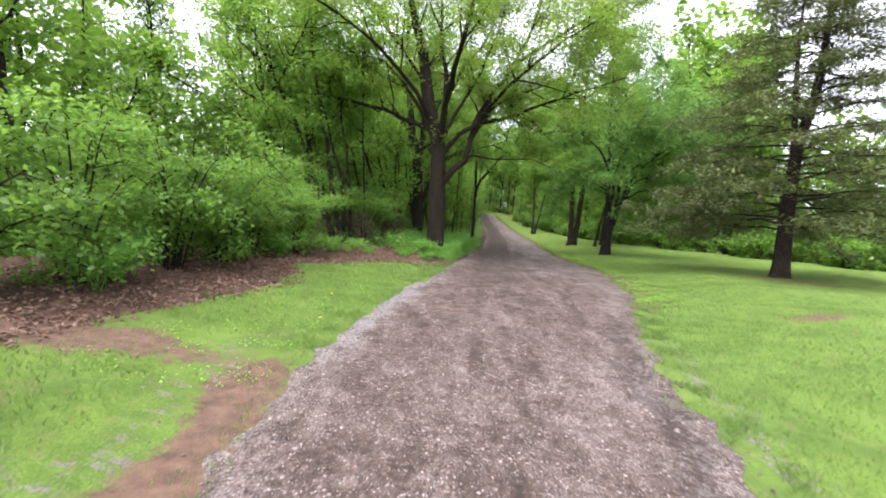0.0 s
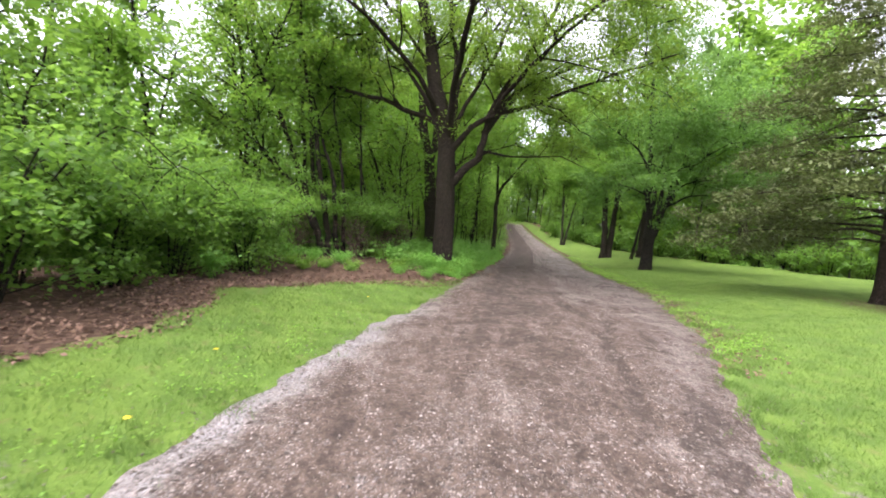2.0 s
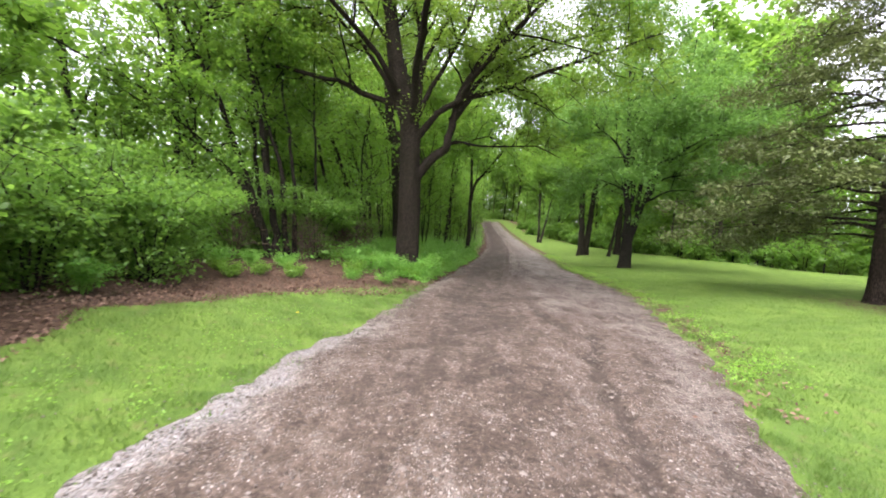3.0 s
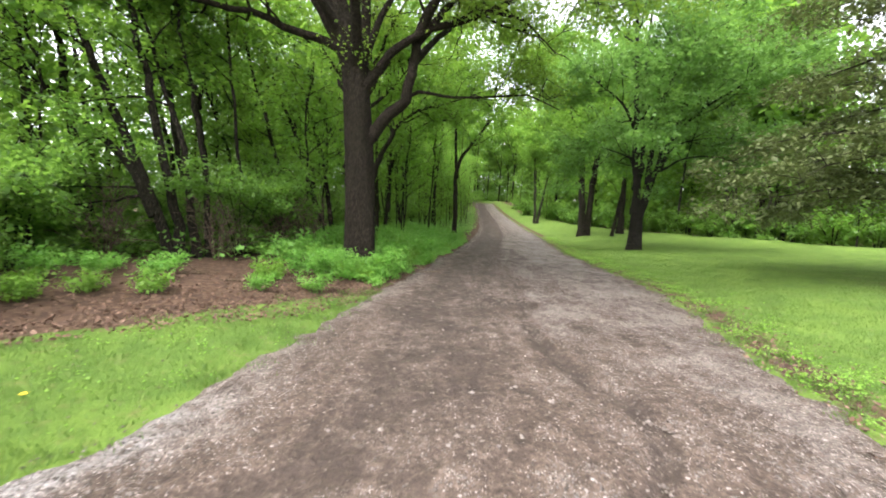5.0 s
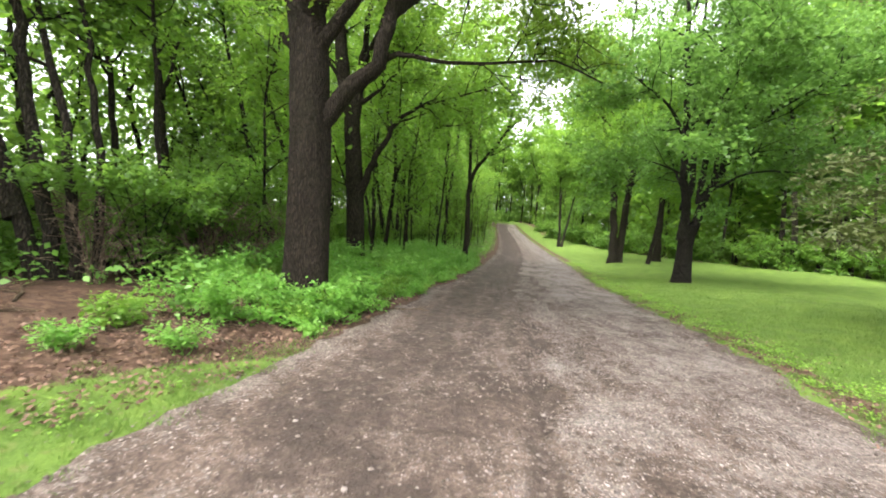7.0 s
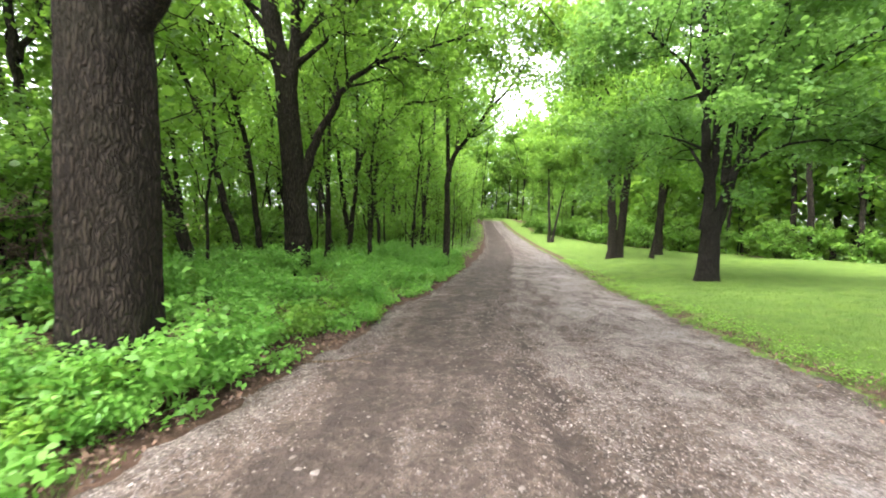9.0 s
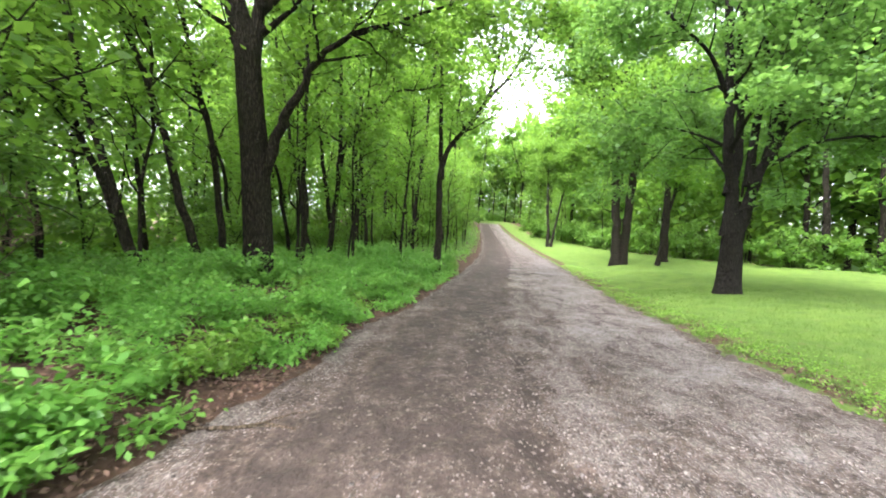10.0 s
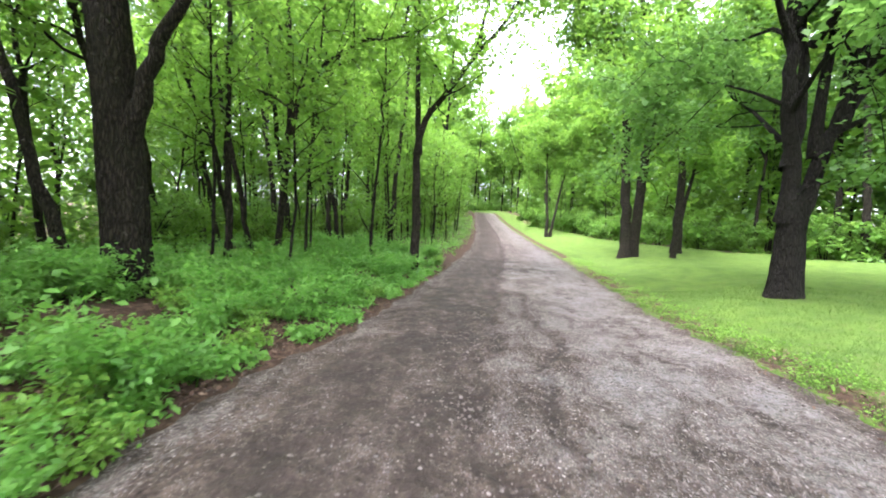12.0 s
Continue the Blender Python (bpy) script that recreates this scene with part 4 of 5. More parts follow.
KEPT = [(-0.35, 17.35, 1.6), (-1.54, 24.5, 1.6), (-4.4, 16.7, 1.2), (-3.45, 18.1, 0.8), (-1.72, 27.6, 1), (-3.6, 25.7, 1), (-4.1, 24.4, 1), (-3.6, 27, 1), (-2.0, 29.4, 1), (-4.6, 24.9, 1), (-1.7, 30.2, 1), (0.6, 36, 1), (2.1, 31.2, 1.2)]


def clear(x, y):
    return all((x - a) ** 2 + (y - b) ** 2 > r * r for a, b, r in KEPT)


WR = np.random.default_rng(101)
near_models = [wood_tree(201, 13, 0.11, 3000, 0.165, 0.3, 2.4, lean=0.2), wood_tree(202, 15, 0.16, 3600, 0.17, 0.35, 2.8, lean=0.2), wood_tree(203, 11, 0.08, 2400, 0.16, 0.25, 2.0, lean=0.2), wood_tree(204, 16, 0.13, 3300, 0.17, 0.35, 2.6, lean=0.2)]
near_spots = scatter(WR, 38, lambda x, y: x < left_edge(y) - 4.6 - 2 * (y < 17) - 2.5 * (20 < y < 28) and clear(x, y), -16, 6, 13, 48, 2.0)
near_spots += scatter(WR, 11, lambda x, y: x < -7.6 - 0.1 * y, -18, -7, 1, 14, 2.2)
spread_copies(near_models, near_spots, WR, turn=40)
far_models = [wood_tree(211, 21, 0.17, 1900, 0.6, 0.15, 4.2, kids=16), wood_tree(212, 25, 0.21, 2300, 0.62, 0.2, 4.6, kids=18), wood_tree(213, 16, 0.13, 1700, 0.56, 0.12, 3.6, kids=15)]
far_spots = scatter(WR, 25, lambda x, y: x < left_edge(y) - 2.5, -16, 8, 44, 110, 3.2)
far_spots += scatter(WR, 4, lambda x, y: x < -19, -36, -19, 4, 40, 8)
far_spots += scatter(WR, 46, lambda x, y: x > lawn_edge(y) + 2.5 and x > right_edge(y) + 1.8 and x < 0.7 * y, 11, 52, 6, 110, 3.4)
far_spots += scatter(WR, 18, lambda x, y: x > right_edge(y) + 1.5 or x < left_edge(y) - 1.5, -3, 22, 88, 130, 2.6)
far_spots += [(5, 108), (8, 110), (11, 106), (13.5, 104), (16, 108), (9.5, 115), (3, 116)]
far_spots += [(24.6, 37), (26.5, 39), (27.6, 42), (24.6, 41.5), (22.5, 45), (26, 36.5), (28.5, 40.5), (29.5, 43), (23.5, 38.8)]
# unseen trees behind the starting point, added only to shape the light
far_spots += [(-9, -9), (-3, -16), (16, -12), (26, -8)]
spread_copies(far_models, far_spots, WR)
young_models = [wood_tree(221, 6.5, 0.045, 1300, 0.16, 0.12, 1.5, "sapling", 15), wood_tree(222, 5.0, 0.035, 1000, 0.15, 0.1, 1.3, "sapling", 15), wood_tree(223, 8, 0.06, 1600, 0.165, 0.15, 1.7, "sapling", 15)]
for ob in young_models:
    tagged(ob, "young woodland sapling with thin stem and light green leaves", "sapling", "saplings of the wood")
young_spots = scatter(WR, 56, lambda x, y: x < left_edge(y) - 3.4 - 2.6 * (y < 18) and clear(x, y), -15, 6, 10, 60, 1.3)
young_spots += scatter(WR, 34, lambda x, y: left_edge(y) - 1.3 > x > left_edge(y) - 4.6 and clear(x, y), -5, 8, 27.5, 62, 1.2)
young_spots += scatter(WR, 18, lambda x, y: lawn_edge(y) + 6 > x > lawn_edge(y) + 0.3 and x > right_edge(y) + 2.5, 12, 40, 8, 80, 2.0)
spread_copies(young_models, young_spots, WR)
shrub_models = [shrub(231, 2.2, 1.5, 5000, 0.105, SHRUB_LEAF, 9, 4), shrub(232, 1.6, 1.3, 4200, 0.1, SHRUB_LEAF, 9, 4), shrub(233, 2.7, 1.7, 5400, 0.11, SHRUB_LEAF, 9, 4)]
fine_shrubs = [shrub(236, 2.3, 1.5, 6500, 0.088, SHRUB_LEAF, 10, 4), shrub(237, 1.7, 1.4, 5400, 0.085, SHRUB_LEAF, 10, 4), shrub(238, 2.6, 1.6, 6800, 0.092, SHRUB_LEAF, 10, 4)]
shrub_spots = [(-5.0, 4.0), (-4.75, 5.3), (-4.5, 6.8), (-4.4, 8.2), (-4.5, 9.6), (-4.1, 11.2), (-5.3, 7.7), (-5.0, 9.2), (-5.2, 10.8), (-4.7, 12.2), (-5.9, 13.4), (-6.6, 9.9), (-7.6, 11.9), (-8.6, 9.0), (-7.2, 14.6), (-5.9, 14.5), (-7.2, 13.4), (-5.6, 18.6), (-4.2, 20.6), (-6.4, 17.0), (-7.8, 16.6), (-8.2, 18.6), (-9.4, 15.2), (-6.6, 20.2), (-9.8, 12.2), (-10.2, 9.6), (-9.9, 7.2)]
spread_copies(fine_shrubs, shrub_spots, WR, 0.75, 1.05, 0.12)
shrub_spots = [(-2.9, 18.9), (-3.4, 17.7)]
shrub_spots += scatter(WR, 16, lambda x, y: x < left_edge(y) - 4 and clear(x, y), -14, 2, 18, 50, 2.2)
spread_copies(shrub_models, shrub_spots, WR, 0.85, 1.25, 0.12)
for k, (x, y) in enumerate(((-2.1, 18.6), (-2.7, 18.0), (-3.4, 16.6), (-2.4, 19.6), (-4.9, 15.4))):
    dead_brush(x, y, 240 + k)
far_shrubs = [shrub(234, 2.2, 1.6, 1100, 0.24, SHRUB_LEAF, 6, 3), shrub(235, 1.7, 1.5, 900, 0.24, SHRUB_LEAF, 6, 3)]
shrub_spots = [(6, 105), (8, 104), (10, 103), (12, 102), (14, 101), (9, 107), (12, 106)] + scatter(WR, 46, lambda x, y: lawn_edge(y) + 3.5 > x > lawn_edge(y) + 0.2 and x > right_edge(y) + 2, 12, 42, 4, 80, 1.6)
spread_copies(far_shrubs, shrub_spots, WR, 0.85, 1.3, 0.1)


def far_foliage(name, seed, count, leaves, size, spot, top):
    """Closed mass of leaves of the woods beyond, too far to tell apart."""
    rng = np.random.default_rng(seed)
    a = []
    while len(a) < count:
        x, y = spot(rng)
        a.append((x, y, float(height(x, y)) + 0.3 + (top(x, y) - 0.3) * rng.uniform() ** 1.5))
    me = leaf_mesh(name, np.array(a), leaves, size, 0.85, WOOD_LEAF, rng, flat=0.7)
    return tagged(new(name, me), "green leaves of the woods far off", "woods", kind="stuff")


def west_spot(rng):
    y = rng.uniform(-4, 60)
    return min(left_edge(y) - rng.uniform(10, 30), -9.5), y


def lane_spot(rng):
    y = rng.uniform(50, 100)
    return left_edge(y) - rng.uniform(2.5, 22), y


def east_spot(rng):
    y = rng.uniform(4, 100)
    return max(lawn_edge(y) + rng.uniform(3, 34), right_edge(y) + 4), y


def end_spot(rng):
    return rng.uniform(-18, 34), rng.uniform(108, 150)


def west_top(x, y):
    """The slope falls away westwards, so that the crowns there stay low."""
    return 8.0 + 5.0 * float(smoothstep(22, 45, y))


def east_top(x, y):
    """Tall beyond the lawn's far end, low scrub across its side."""
    return 17.0 - 4.5 * float(smoothstep(0.68, 0.82, x / max(y, 1.0)))


far_foliage("west_woods", 301, 4200, 84000, 0.36, west_spot, west_top)
far_foliage("lane_woods", 302, 1500, 26000, 0.5, lane_spot, lambda x, y: 15)
far_foliage("east_woods", 303, 8000, 128000, 0.58, east_spot, east_top)
far_foliage("end_woods", 304, 2000, 34000, 0.85, end_spot, lambda x, y: 17)


# ---- low growth ----
def weed(seed, h, stalks, per, size, leaf):
    """A leafy herb: upright stalks with broad leaves in tiers."""
    rng = np.random.default_rng(seed)
    root = new("weed")
    anchors = []
    for k in range(stalks):
        s = Shape()
        yaw = rng.uniform(0, 6.28)
        d = np.array([math.cos(yaw), math.sin(yaw), 0]) * rng.uniform(0.15, 0.85) * h
        o = np.array([rng.normal(0, 0.05), rng.normal(0, 0.05), -0.03])
        pts = np.array([o, o + d * 0.4 + (0, 0, h * 0.5), o + d + (0, 0, h * rng.uniform(0.7, 1.05))])
        s.tube(pts, (0.006, 0.005, 0.003), 4)
        for q in np.linspace(0.35, 1, per):
            anchors.append(pts[0] * (1 - q) ** 2 + 2 * pts[1] * q * (1 - q) + pts[2] * q * q)
        part("stalk", s.mesh("stalk", leaf), root)
    part("foliage", leaf_mesh("foliage", anchors, stalks * per * 13, size * 0.74, size * 0.8, leaf, rng, flat=0.45, slim=0.27, droop=-0.1), root)
    return tagged(root, "knee-high leafy green weed growing through dead leaves", "weed", "weeds along the lane")


PR = np.random.default_rng(401)
weed_models = [weed(411, 0.5, 6, 8, 0.098, WEED_LEAF), weed(412, 0.38, 6, 7, 0.09, WEED_LEAF), weed(413, 0.62, 7, 9, 0.1, WEED_LEAF), weed(414, 0.34, 6, 6, 0.09, LIME_LEAF)]


def weedy(x, y):
    d = left_edge(y) - x
    if y < 13.2:
        return False
    if y < 17:
        return 0.5 < d < 2.0 and x > -2.2 
    return 0.32 < d < 5.5 and ripple(np.array(x * 1.2), np.array(y * 1.2), 2.2) < 0.55


spots = scatter(PR, 7, lambda x, y: weedy(x, y) and y < 17, -4, 1, 13.2, 17, 0.3)
spots += [(-0.75, 16.55), (-0.35, 16.4), (-0.05, 16.35), (0.2, 16.5), (0.3, 16.8), (0.1, 16.75), (-0.5, 16.75), (-0.15, 16.6), (-1.0, 16.8), (0.35, 17.15), (0.45, 17.5), (0.4, 17.9), (0.2, 18.1), (-0.9, 17.2),  (-4.2, 5.0), (-4.4, 5.6), (-3.9, 9.7), (-3.3, 12.3), (-3.0, 12.8), (-3.9, 12.9), (-2.9, 13.9), (-3.6, 13.6), (-2.4, 13.2), (-3.9, 14.3), (-4.3, 13.5), (-3.2, 14.7), (-1.9, 23.7), (-1.5, 23.6), (-2.3, 23.9), (-1.1, 23.9), (-2.6, 23.2), (-3.0, 22.6), (1.16, 20.43), (1.17, 20.77), (0.64, 20.99), (0.95, 21.5), (-0.04, 21.47), (0.96, 22.01)]
spots += scatter(PR, 255, lambda x, y: weedy(x, y) and y > 16.6 and clear(x + 0.0, y) | (y > 19), -5, 4, 16.6, 36, 0.28)
spread_copies(weed_models, spots, PR, 0.7, 1.25)


def undergrowth():
    """Herbs deeper in the wood and farther along, closed into one carpet."""
    rng = np.random.default_rng(421)
    a = []
    while len(a) < 7000:
        y = rng.uniform(5, 80)
        d = rng.uniform(0.4, 20) if y > 30 else rng.uniform(1.3 if y > 19 else 2.2, 20)
        x = left_edge(y) - d
        if y < 16.2 and d < 5.5:
            continue
        if ripple(np.array(x), np.array(y), 2.2) > -0.6:
            a.append((x, y, float(height(x, y)) + rng.uniform(0.05, 0.55)))
    me = leaf_mesh("undergrowth", np.array(a), 76000, 0.12, 0.2, WEED_LEAF, rng, flat=0.6)
    return tagged(new("undergrowth", me), "carpet of green herbs on the forest floor", "undergrowth", kind="stuff")


def blades(name, pts, hgt, wid, mat, rng):
    n = len(pts)
    yaw, lean = rng.uniform(0, 6.28, n), rng.normal(0, 0.5, (n, 2))
    h = hgt * rng.uniform(0.5, 1.3, n)
    side = np.stack([np.cos(yaw), np.sin(yaw), np.zeros(n)], -1) * (wid * rng.uniform(0.6, 1.2, n))[:, None]
    tip = pts + np.stack([lean[:, 0] * h, lean[:, 1] * h, h], -1)
    v = np.stack([pts - side, pts + side, tip], 1).reshape(-1, 3)
    return mesh_from(name, v, np.arange(n * 3).reshape(-1, 3), mat)


def grass():
    rng = np.random.default_rng(431)
    n = 300000
    y = rng.uniform(0.5, 30, n) ** 1.0
    right = rng.uniform(size=n) < 0.6
    d = np.abs(rng.normal(0, 3.2, n))
    dl = rng.uniform(-0.05, 2.6, n)
    x = np.where(right, right_edge(y) + d - 0.08, left_edge(y) - dl + 0.05)
    edge_l = np.interp(y, [0, 5, 7, 9, 11, 12.3, 13.3, 14.5, 15.5], [2.3, 1.9, 1.6, 2.3, 1.9, 1.4, 1.1, 0.7, 0.2]) + 0.4 * ripple(x, y, 0.6)
    wild = ripple(x * 1.7, y * 1.7, 1.0)
    keep = np.where(right, (d + 0.25 * wild > 0.12 + 0.28 * (y > 9)), (dl < edge_l) & (y < 16.5))
    bare_l = (np.exp(-((dl - 0.35) / 0.3) ** 2) + 0.7 * np.exp(-((dl - 0.75) / 0.3) ** 2)) * (y < 4.4)
    bare_r = 0.95 * np.exp(-((x + 3.2) / 1.9) ** 2 - ((y - 4.2 - 0.12 * x) / 0.6) ** 2)
    keep &= rng.uniform(size=n) > np.where(right, 0, bare_l + bare_r)
    keep &= rng.uniform(size=n) < 0.72 + 0.3 * wild
    x, y = x[keep], y[keep]
    pts = np.stack([x, y, height(x, y) - 0.01], -1)
    me = blades("grass", pts, 0.055, 0.0045, GRASS_BLADE, rng)
    tagged(new("grass", me), "short bright green mown grass", "grass", kind="stuff")
    n = 60000
    y = rng.uniform(0.5, 30, n)
    right = rng.uniform(size=n) < 0.6
    d = rng.normal(0.08, 0.2, n)
    x = np.where(right, right_edge(y) + d, left_edge(y) - d)
    keep = (ripple(x * 1.3 + 7, y * 1.3, 0.6) > 0.12 + 1.1 * np.clip(-d, 0, 1)) & (right | ((y < 15.5) & (y > 4.2)))
    x, y = x[keep], y[keep]
    me = blades("grass_fringe", np.stack([x, y, height(x, y) - 0.01], -1), 0.07, 0.0045, GRASS_BLADE, rng)
    tagged(new("grass_fringe", me), "ragged grass creeping over the lane's gravel edge", "grass", kind="stuff")
    n = 26000
    y = rng.uniform(9, 40, n)
    d = np.abs(rng.normal(0.35, 0.35, n))
    x = right_edge(y) + d
    keep = ripple(x * 2, y * 2, 1.3) > 0.05
    x, y = x[keep], y[keep]
    me = leaf_mesh("verge_herbs", np.stack([x, y, height(x, y) + 0.03], -1), 17000, 0.036, 0.07, LIME_LEAF, rng, flat=0.5)
    n = 9000
    yl = rng.uniform(3, 17, n)
    xl = left_edge(yl) - np.abs(rng.normal(0.6, 0.7, n)) - 0.05
    keep = (ripple(xl * 2 + 5, yl * 2, 1.1) > 0.25) & (left_edge(yl) - xl < np.interp(yl, [0, 5, 7, 9, 11, 13, 14.5, 16], [2.3, 1.9, 1.4, 2.4, 1.9, 1.3, 1.0, 0.9]))
    low = leaf_mesh("low_herbs", np.stack([xl[keep], yl[keep], height(xl[keep], yl[keep]) + 0.025], -1), 3000, 0.028, 0.05, LIME_LEAF, rng, flat=0.5)
    n = 30000
    yl = rng.uniform(15.5, 34, n)
    dl = np.abs(rng.normal(0, 0.9, n))
    xl = left_edge(yl) - dl + 0.02
    keep = ripple(xl * 1.5 + 5, yl * 1.5, 1.2) > 0.3
    carpet = leaf_mesh("edge_herbs", np.stack([xl[keep], yl[keep], height(xl[keep], yl[keep]) + 0.05 + 0.12 * rng.uniform(size=keep.sum())], -1), 14000, 0.075, 0.05, WEED_LEAF, rng, flat=0.8)
    tagged(new("edge_herbs", carpet), "young green herbs along the edge of the wood", "verge plants", kind="stuff")
    tagged(new("low_herbs", low), "low broad-leaved herbs in the thin grass", "verge plants", kind="stuff")
    tagged(new("verge_herbs", me), "low clover and broad-leaved herbs along the verge", "verge plants", kind="stuff")


def dead_leaves():
    rng = np.random.default_rng(441)
    pts = []
    while len(pts) < 26000:
        y = rng.uniform(2, 34)
        d0 = np.interp(y, [0, 5, 7, 9, 11, 12.3, 13.3, 14.5], [2.3, 1.9, 1.4, 2.4, 1.8, 1.0, 0.4, 0.0])
        d = d0 + abs(rng.normal(0, 1.4)) - 0.1
        x = left_edge(y) - d
        if rng.uniform() < 0.13 and y > 8:
            x = right_edge(y) + rng.normal(0.25, 0.3)
        pts.append((x, y, float(height(x, y)) + 0.012 + rng.uniform(0, 0.03)))
    me = leaf_mesh("dead_leaves", np.array(pts), 26000, 0.05, 0.012, LITTER, rng, flat=0.3, slim=0.3, droop=0.0)
    tagged(new("dead_leaves", me), "brown fallen leaves lying under the trees", "leaf litter", kind="stuff")


def lane_height(x, y, u):
    rut = np.exp(-((u - 0.26) / 0.09) ** 2) + 0.6 * np.exp(-((u - 0.74) / 0.07) ** 2)
    return height(x, y) + 0.03 * np.sin(np.clip(u, 0, 1) * np.pi) - 0.02 * rut + 0.014 * ripple(x, y, 0.28) + 0.011 * ripple(y, x, 0.14)


def stones():
    """Loose crushed stone: grit all over, coarser pieces in drifts along the ruts, some spilt over the edges."""
    rng = np.random.default_rng(451)
    rows = []
    for n, small, large, kind in ((17000, 0.004, 0.009, "grit"), (15000, 0.007, 0.017, "drift"), (1500, 0.015, 0.026, "drift"), (7000, 0.008, 0.02, "chip"), (7000, 0.004, 0.013, "spill")):
        y = rng.uniform(0.8, 27, n) if kind != "drift" else 0.8 + 26 * rng.uniform(size=n)
        if kind == "grit":
            u = rng.uniform(0, 1, n)
        elif kind == "drift":
            pick = rng.uniform(size=n)
            u = np.where(pick < 0.4, np.clip(rut_line(y) + 0.07 + rng.normal(0, 0.09, n), 0, 1), np.where(pick < 0.7, 1 - np.abs(rng.normal(0, 0.14, n)), np.where(pick < 0.85, np.abs(rng.normal(0, 0.08, n)), rng.uniform(0, 1, n))))
        elif kind == "chip":
            y = rng.uniform(14, 26, n)
            u = np.clip(rut_line(y) + 0.04 + rng.normal(0, 0.1, n), 0, 1)
        else:
            off = rng.exponential(0.09, n)
            u = np.where(rng.uniform(size=n) < 0.5, -off, 1 + off)
        x = left_edge(y) + u * (right_edge(y) - left_edge(y))
        keep = rng.uniform(size=n) < 0.55 + 0.5 * ripple(x, y, 0.8)
        x, y, u = x[keep], y[keep], u[keep]
        rows.append(np.stack([x, y, u, small + (large - small) * rng.uniform(size=len(x)) ** 2.2], -1))
    x, y, u, s = np.concatenate(rows).T
    n = len(x)
    base = np.array([(1, 0, 0), (0, 1, 0), (-1, 0, 0), (0, -1, 0), (0, 0, 0.75), (0, 0, -0.6)], float)
    faces = np.array([(0, 1, 4), (1, 2, 4), (2, 3, 4), (3, 0, 4), (1, 0, 5), (2, 1, 5), (3, 2, 5), (0, 3, 5)])
    v = base[None] * rng.uniform(0.6, 1.4, (n, 6, 1)) * s[:, None, None]
    yaw = rng.uniform(0, 6.28, n)
    c, q = np.cos(yaw)[:, None], np.sin(yaw)[:, None]
    z = lane_height(x, y, u) + 0.2 * s
    v = np.stack([v[..., 0] * c - v[..., 1] * q + x[:, None], v[..., 0] * q + v[..., 1] * c + y[:, None], v[..., 2] + z[:, None]], -1)
    f = faces[None] + (np.arange(n) * 6)[:, None, None]
    me = mesh_from("gravel", v.reshape(-1, 3), f.reshape(-1, 3), STONE)
    tagged(new("gravel", me), "loose pale crushed stones on the lane", "gravel", kind="stuff")


def clods():
    """Lumps of damp earth and coarser stone kicked up along the ruts."""
    rng = np.random.default_rng(461)
    n = 9000
    y = rng.uniform(1.0, 27, n)
    u = rng.uniform(0.03, 0.97, n)
    x = left_edge(y) + u * (right_edge(y) - left_edge(y))
    keep = (ripple(x, y, 0.9) + 0.5 * ripple(y, x, 0.35)) > 0.0
    x, y, u = x[keep], y[keep], u[keep]
    n = len(x)
    s = (0.01 + 0.024 * rng.uniform(size=n) ** 3) * np.clip(y / 6, 0.45, 1)
    base = np.array([(1, 0, -0.1), (0.5, 0.85, -0.1), (-0.5, 0.85, -0.1), (-1, 0, -0.1), (-0.5, -0.85, -0.1), (0.5, -0.85, -0.1), (0.1, 0.1, 0.36), (-0.2, -0.1, 0.3)], float)
    faces = np.array([(0, 1, 6), (1, 2, 6), (2, 7, 6), (2, 3, 7), (3, 4, 7), (4, 5, 7), (5, 6, 7), (5, 0, 6)])
    v = base[None] * rng.uniform(0.6, 1.3, (n, 8, 1)) * s[:, None, None]
    yaw = rng.uniform(0, 6.28, n)
    c, q = np.cos(yaw)[:, None], np.sin(yaw)[:, None]
    z = lane_height(x, y, u)
    v = np.stack([v[..., 0] * c - v[..., 1] * q + x[:, None], v[..., 0] * q + v[..., 1] * c + y[:, None], v[..., 2] + z[:, None]], -1)
    me = mesh_from("earth_clods", v.reshape(-1, 3), (faces[None] + (np.arange(n) * 8)[:, None, None]).reshape(-1, 3), CLOD, True)
    tagged(new("earth_clods", me), "damp brown earth clods along the rutted lane", "clods", kind="stuff")


clods()
undergrowth()
grass()
dead_leaves()
stones()


def fallen_branch(x, y, yaw, length, seed):
    rng = np.random.default_rng(seed)
    s = Shape()
    d = np.array([math.cos(yaw), math.sin(yaw)])
    pts = []
    for q in np.linspace(0, 1, 7):
        px, py = x + d[0] * length * q + rng.normal(0, 0.03), y + d[1] * length * q + rng.normal(0, 0.03)
        pts.append((px, py, float(height(px, py)) + 0.02))
    pts = np.array(pts)
    o = pts[0].copy()
    s.tube(pts - o, np.linspace(0.02, 0.006, 7), 6)
    for k in (2, 3, 4, 5):
        e = unit(np.array([*(d + rng.normal(0, 0.8, 2)), 0.12]))
        s.tube(np.array([pts[k] - o, pts[k] - o + e * 0.2, pts[k] - o + e * 0.4 + (0, 0, -0.03)]), (0.008, 0.006, 0.003), 4)
    ob = new("fallen_branch", s.mesh("fallen_branch", DEAD_WOOD))
    ob.location = o
    return tagged(ob, "dry fallen branch lying on dead leaves", "branch", "fallen branches")


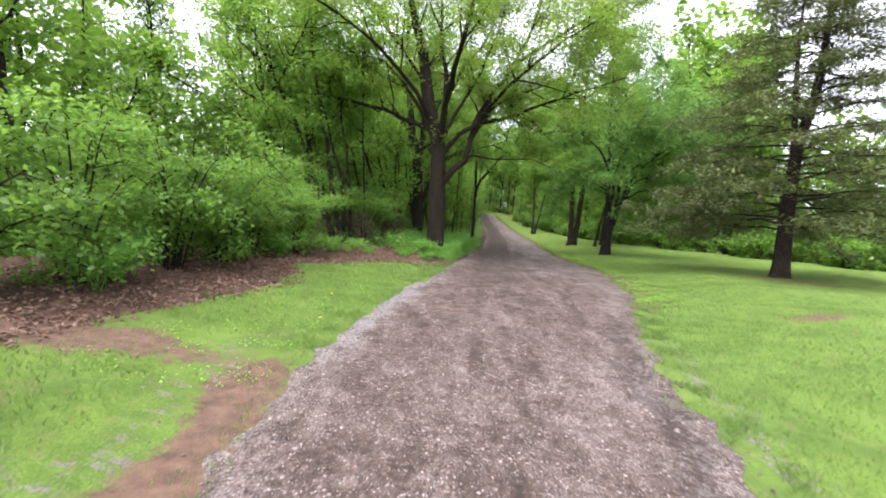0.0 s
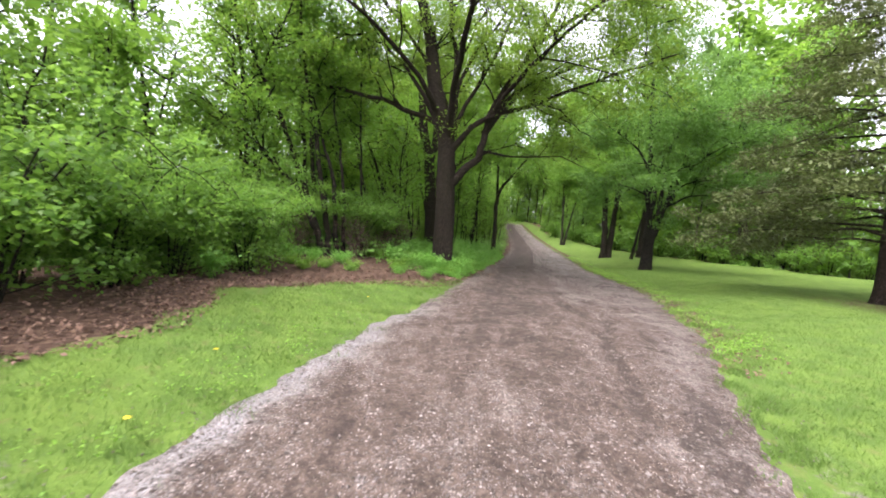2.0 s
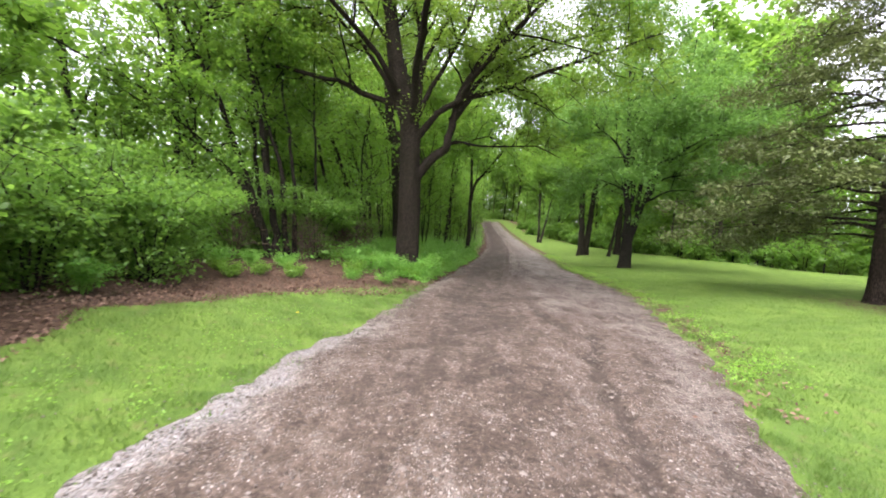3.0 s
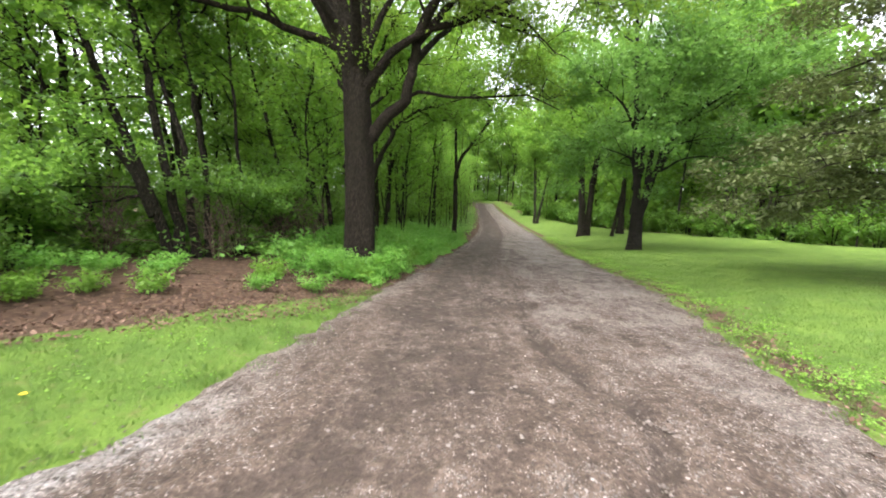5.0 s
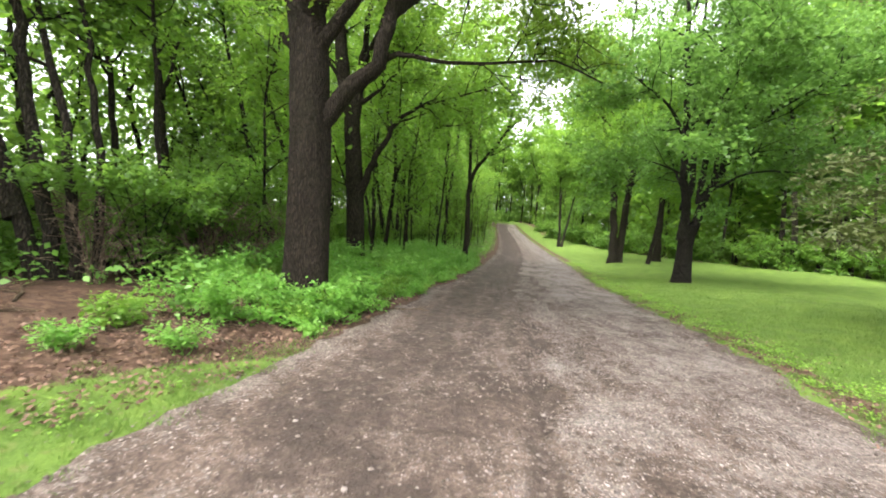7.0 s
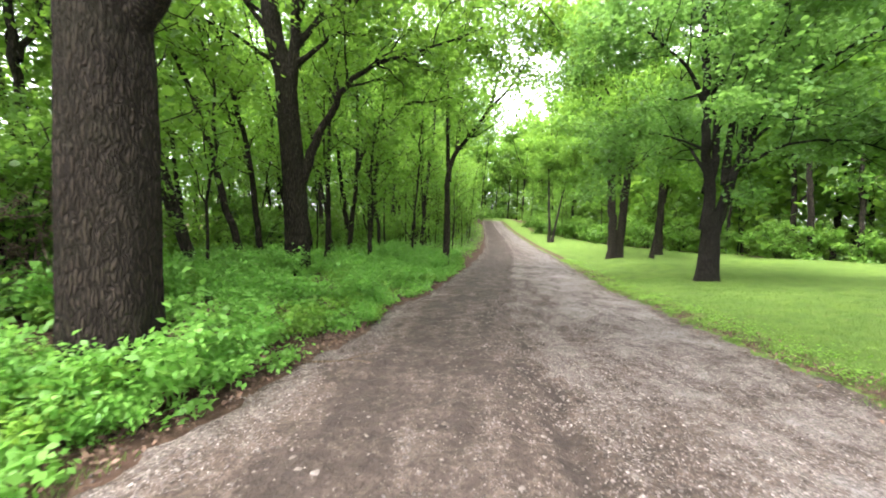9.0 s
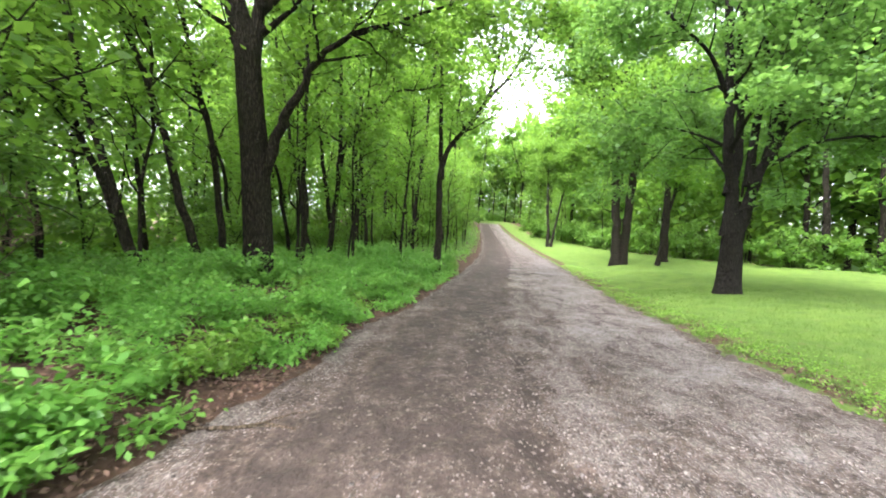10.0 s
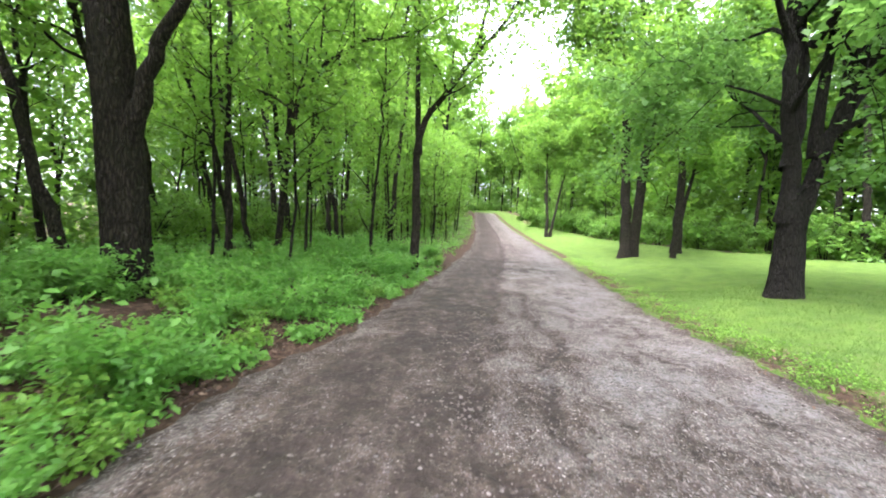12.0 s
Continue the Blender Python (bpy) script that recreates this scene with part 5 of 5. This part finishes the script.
for k, (x, y, yaw, length) in enumerate(((-2.2, 14.6, 0.3, 1.4), (-3.0, 15.2, 2.4, 1.6), (-1.6, 15.4, 0.1, 1.1), (-3.4, 14.2, 0.8, 1.2), (-0.7, 15.3, -0.4, 0.9), (0.2, 19.3, 0.3, 0.9), (0.3, 18.4, 0.1, 1.3), (-2.6, 17.2, 1.9, 1.8), (-3.2, 16.8, 1.2, 1.5))):
    fallen_branch(x, y, yaw, length, 500 + k)


def dandelion(x, y):
    root = new("dandelion")
    root.location = (x, y, float(height(x, y)))
    s = Shape()
    s.tube(np.array([(0, 0, -0.01), (0.004, 0, 0.04), (0.006, 0, 0.08)]), (0.003, 0.003, 0.003), 5)
    part("stalk", s.mesh("stalk", GRASS_BLADE), root)
    bm = bmesh.new()
    for ring, (rad, n, z) in enumerate(((0.028, 14, 0.082), (0.019, 10, 0.087), (0.009, 6, 0.091))):
        for k in range(n):
            a = 6.2832 * k / n + ring * 0.3
            w = 2.2 / n
            v = [bm.verts.new(p) for p in ((0.006, 0, z - 0.004), (0.006 + math.cos(a - w) * rad * 0.8, math.sin(a - w) * rad * 0.8, z), (0.006 + math.cos(a) * rad, math.sin(a) * rad, z + 0.002), (0.006 + math.cos(a + w) * rad * 0.8, math.sin(a + w) * rad * 0.8, z))]
            bm.faces.new(v)
    me = bpy.data.meshes.new("flower")
    bm.to_mesh(me)
    bm.free()
    me.materials.append(PETAL)
    part("flower", me, root, "yellow flower head")
    return tagged(root, "yellow dandelion in the short grass", "flower", "dandelions")


for x, y in ((-1.55, 5.35), (-1.2, 10.3), (-1.75, 6.6)):
    dandelion(x, y)


def far_hills():
    """A low wooded ridge across the valley, its distance haze put into the colour."""
    n = 90
    v, f = [], []
    for k in range(n):
        a = radians(95 + 110 * k / (n - 1))
        r = 1300
        top = 34 + 22 * math.sin(k * 0.13) + 9 * math.sin(k * 0.41 + 1)
        for rr, z in ((r, -120), (r + 60, top), (r + 500, -120)):
            v.append((math.cos(a) * rr, math.sin(a) * rr, z))
    for k in range(n - 1):
        for j in range(2):
            f.append((k * 3 + j, k * 3 + 3 + j, k * 3 + 4 + j, k * 3 + 1 + j))
    return tagged(new("backdrop", mesh_from("backdrop", v, f, HILL, True)), "wooded ridge across the valley, coloured blue-green for haze", "hills", kind="structure")


far_hills()
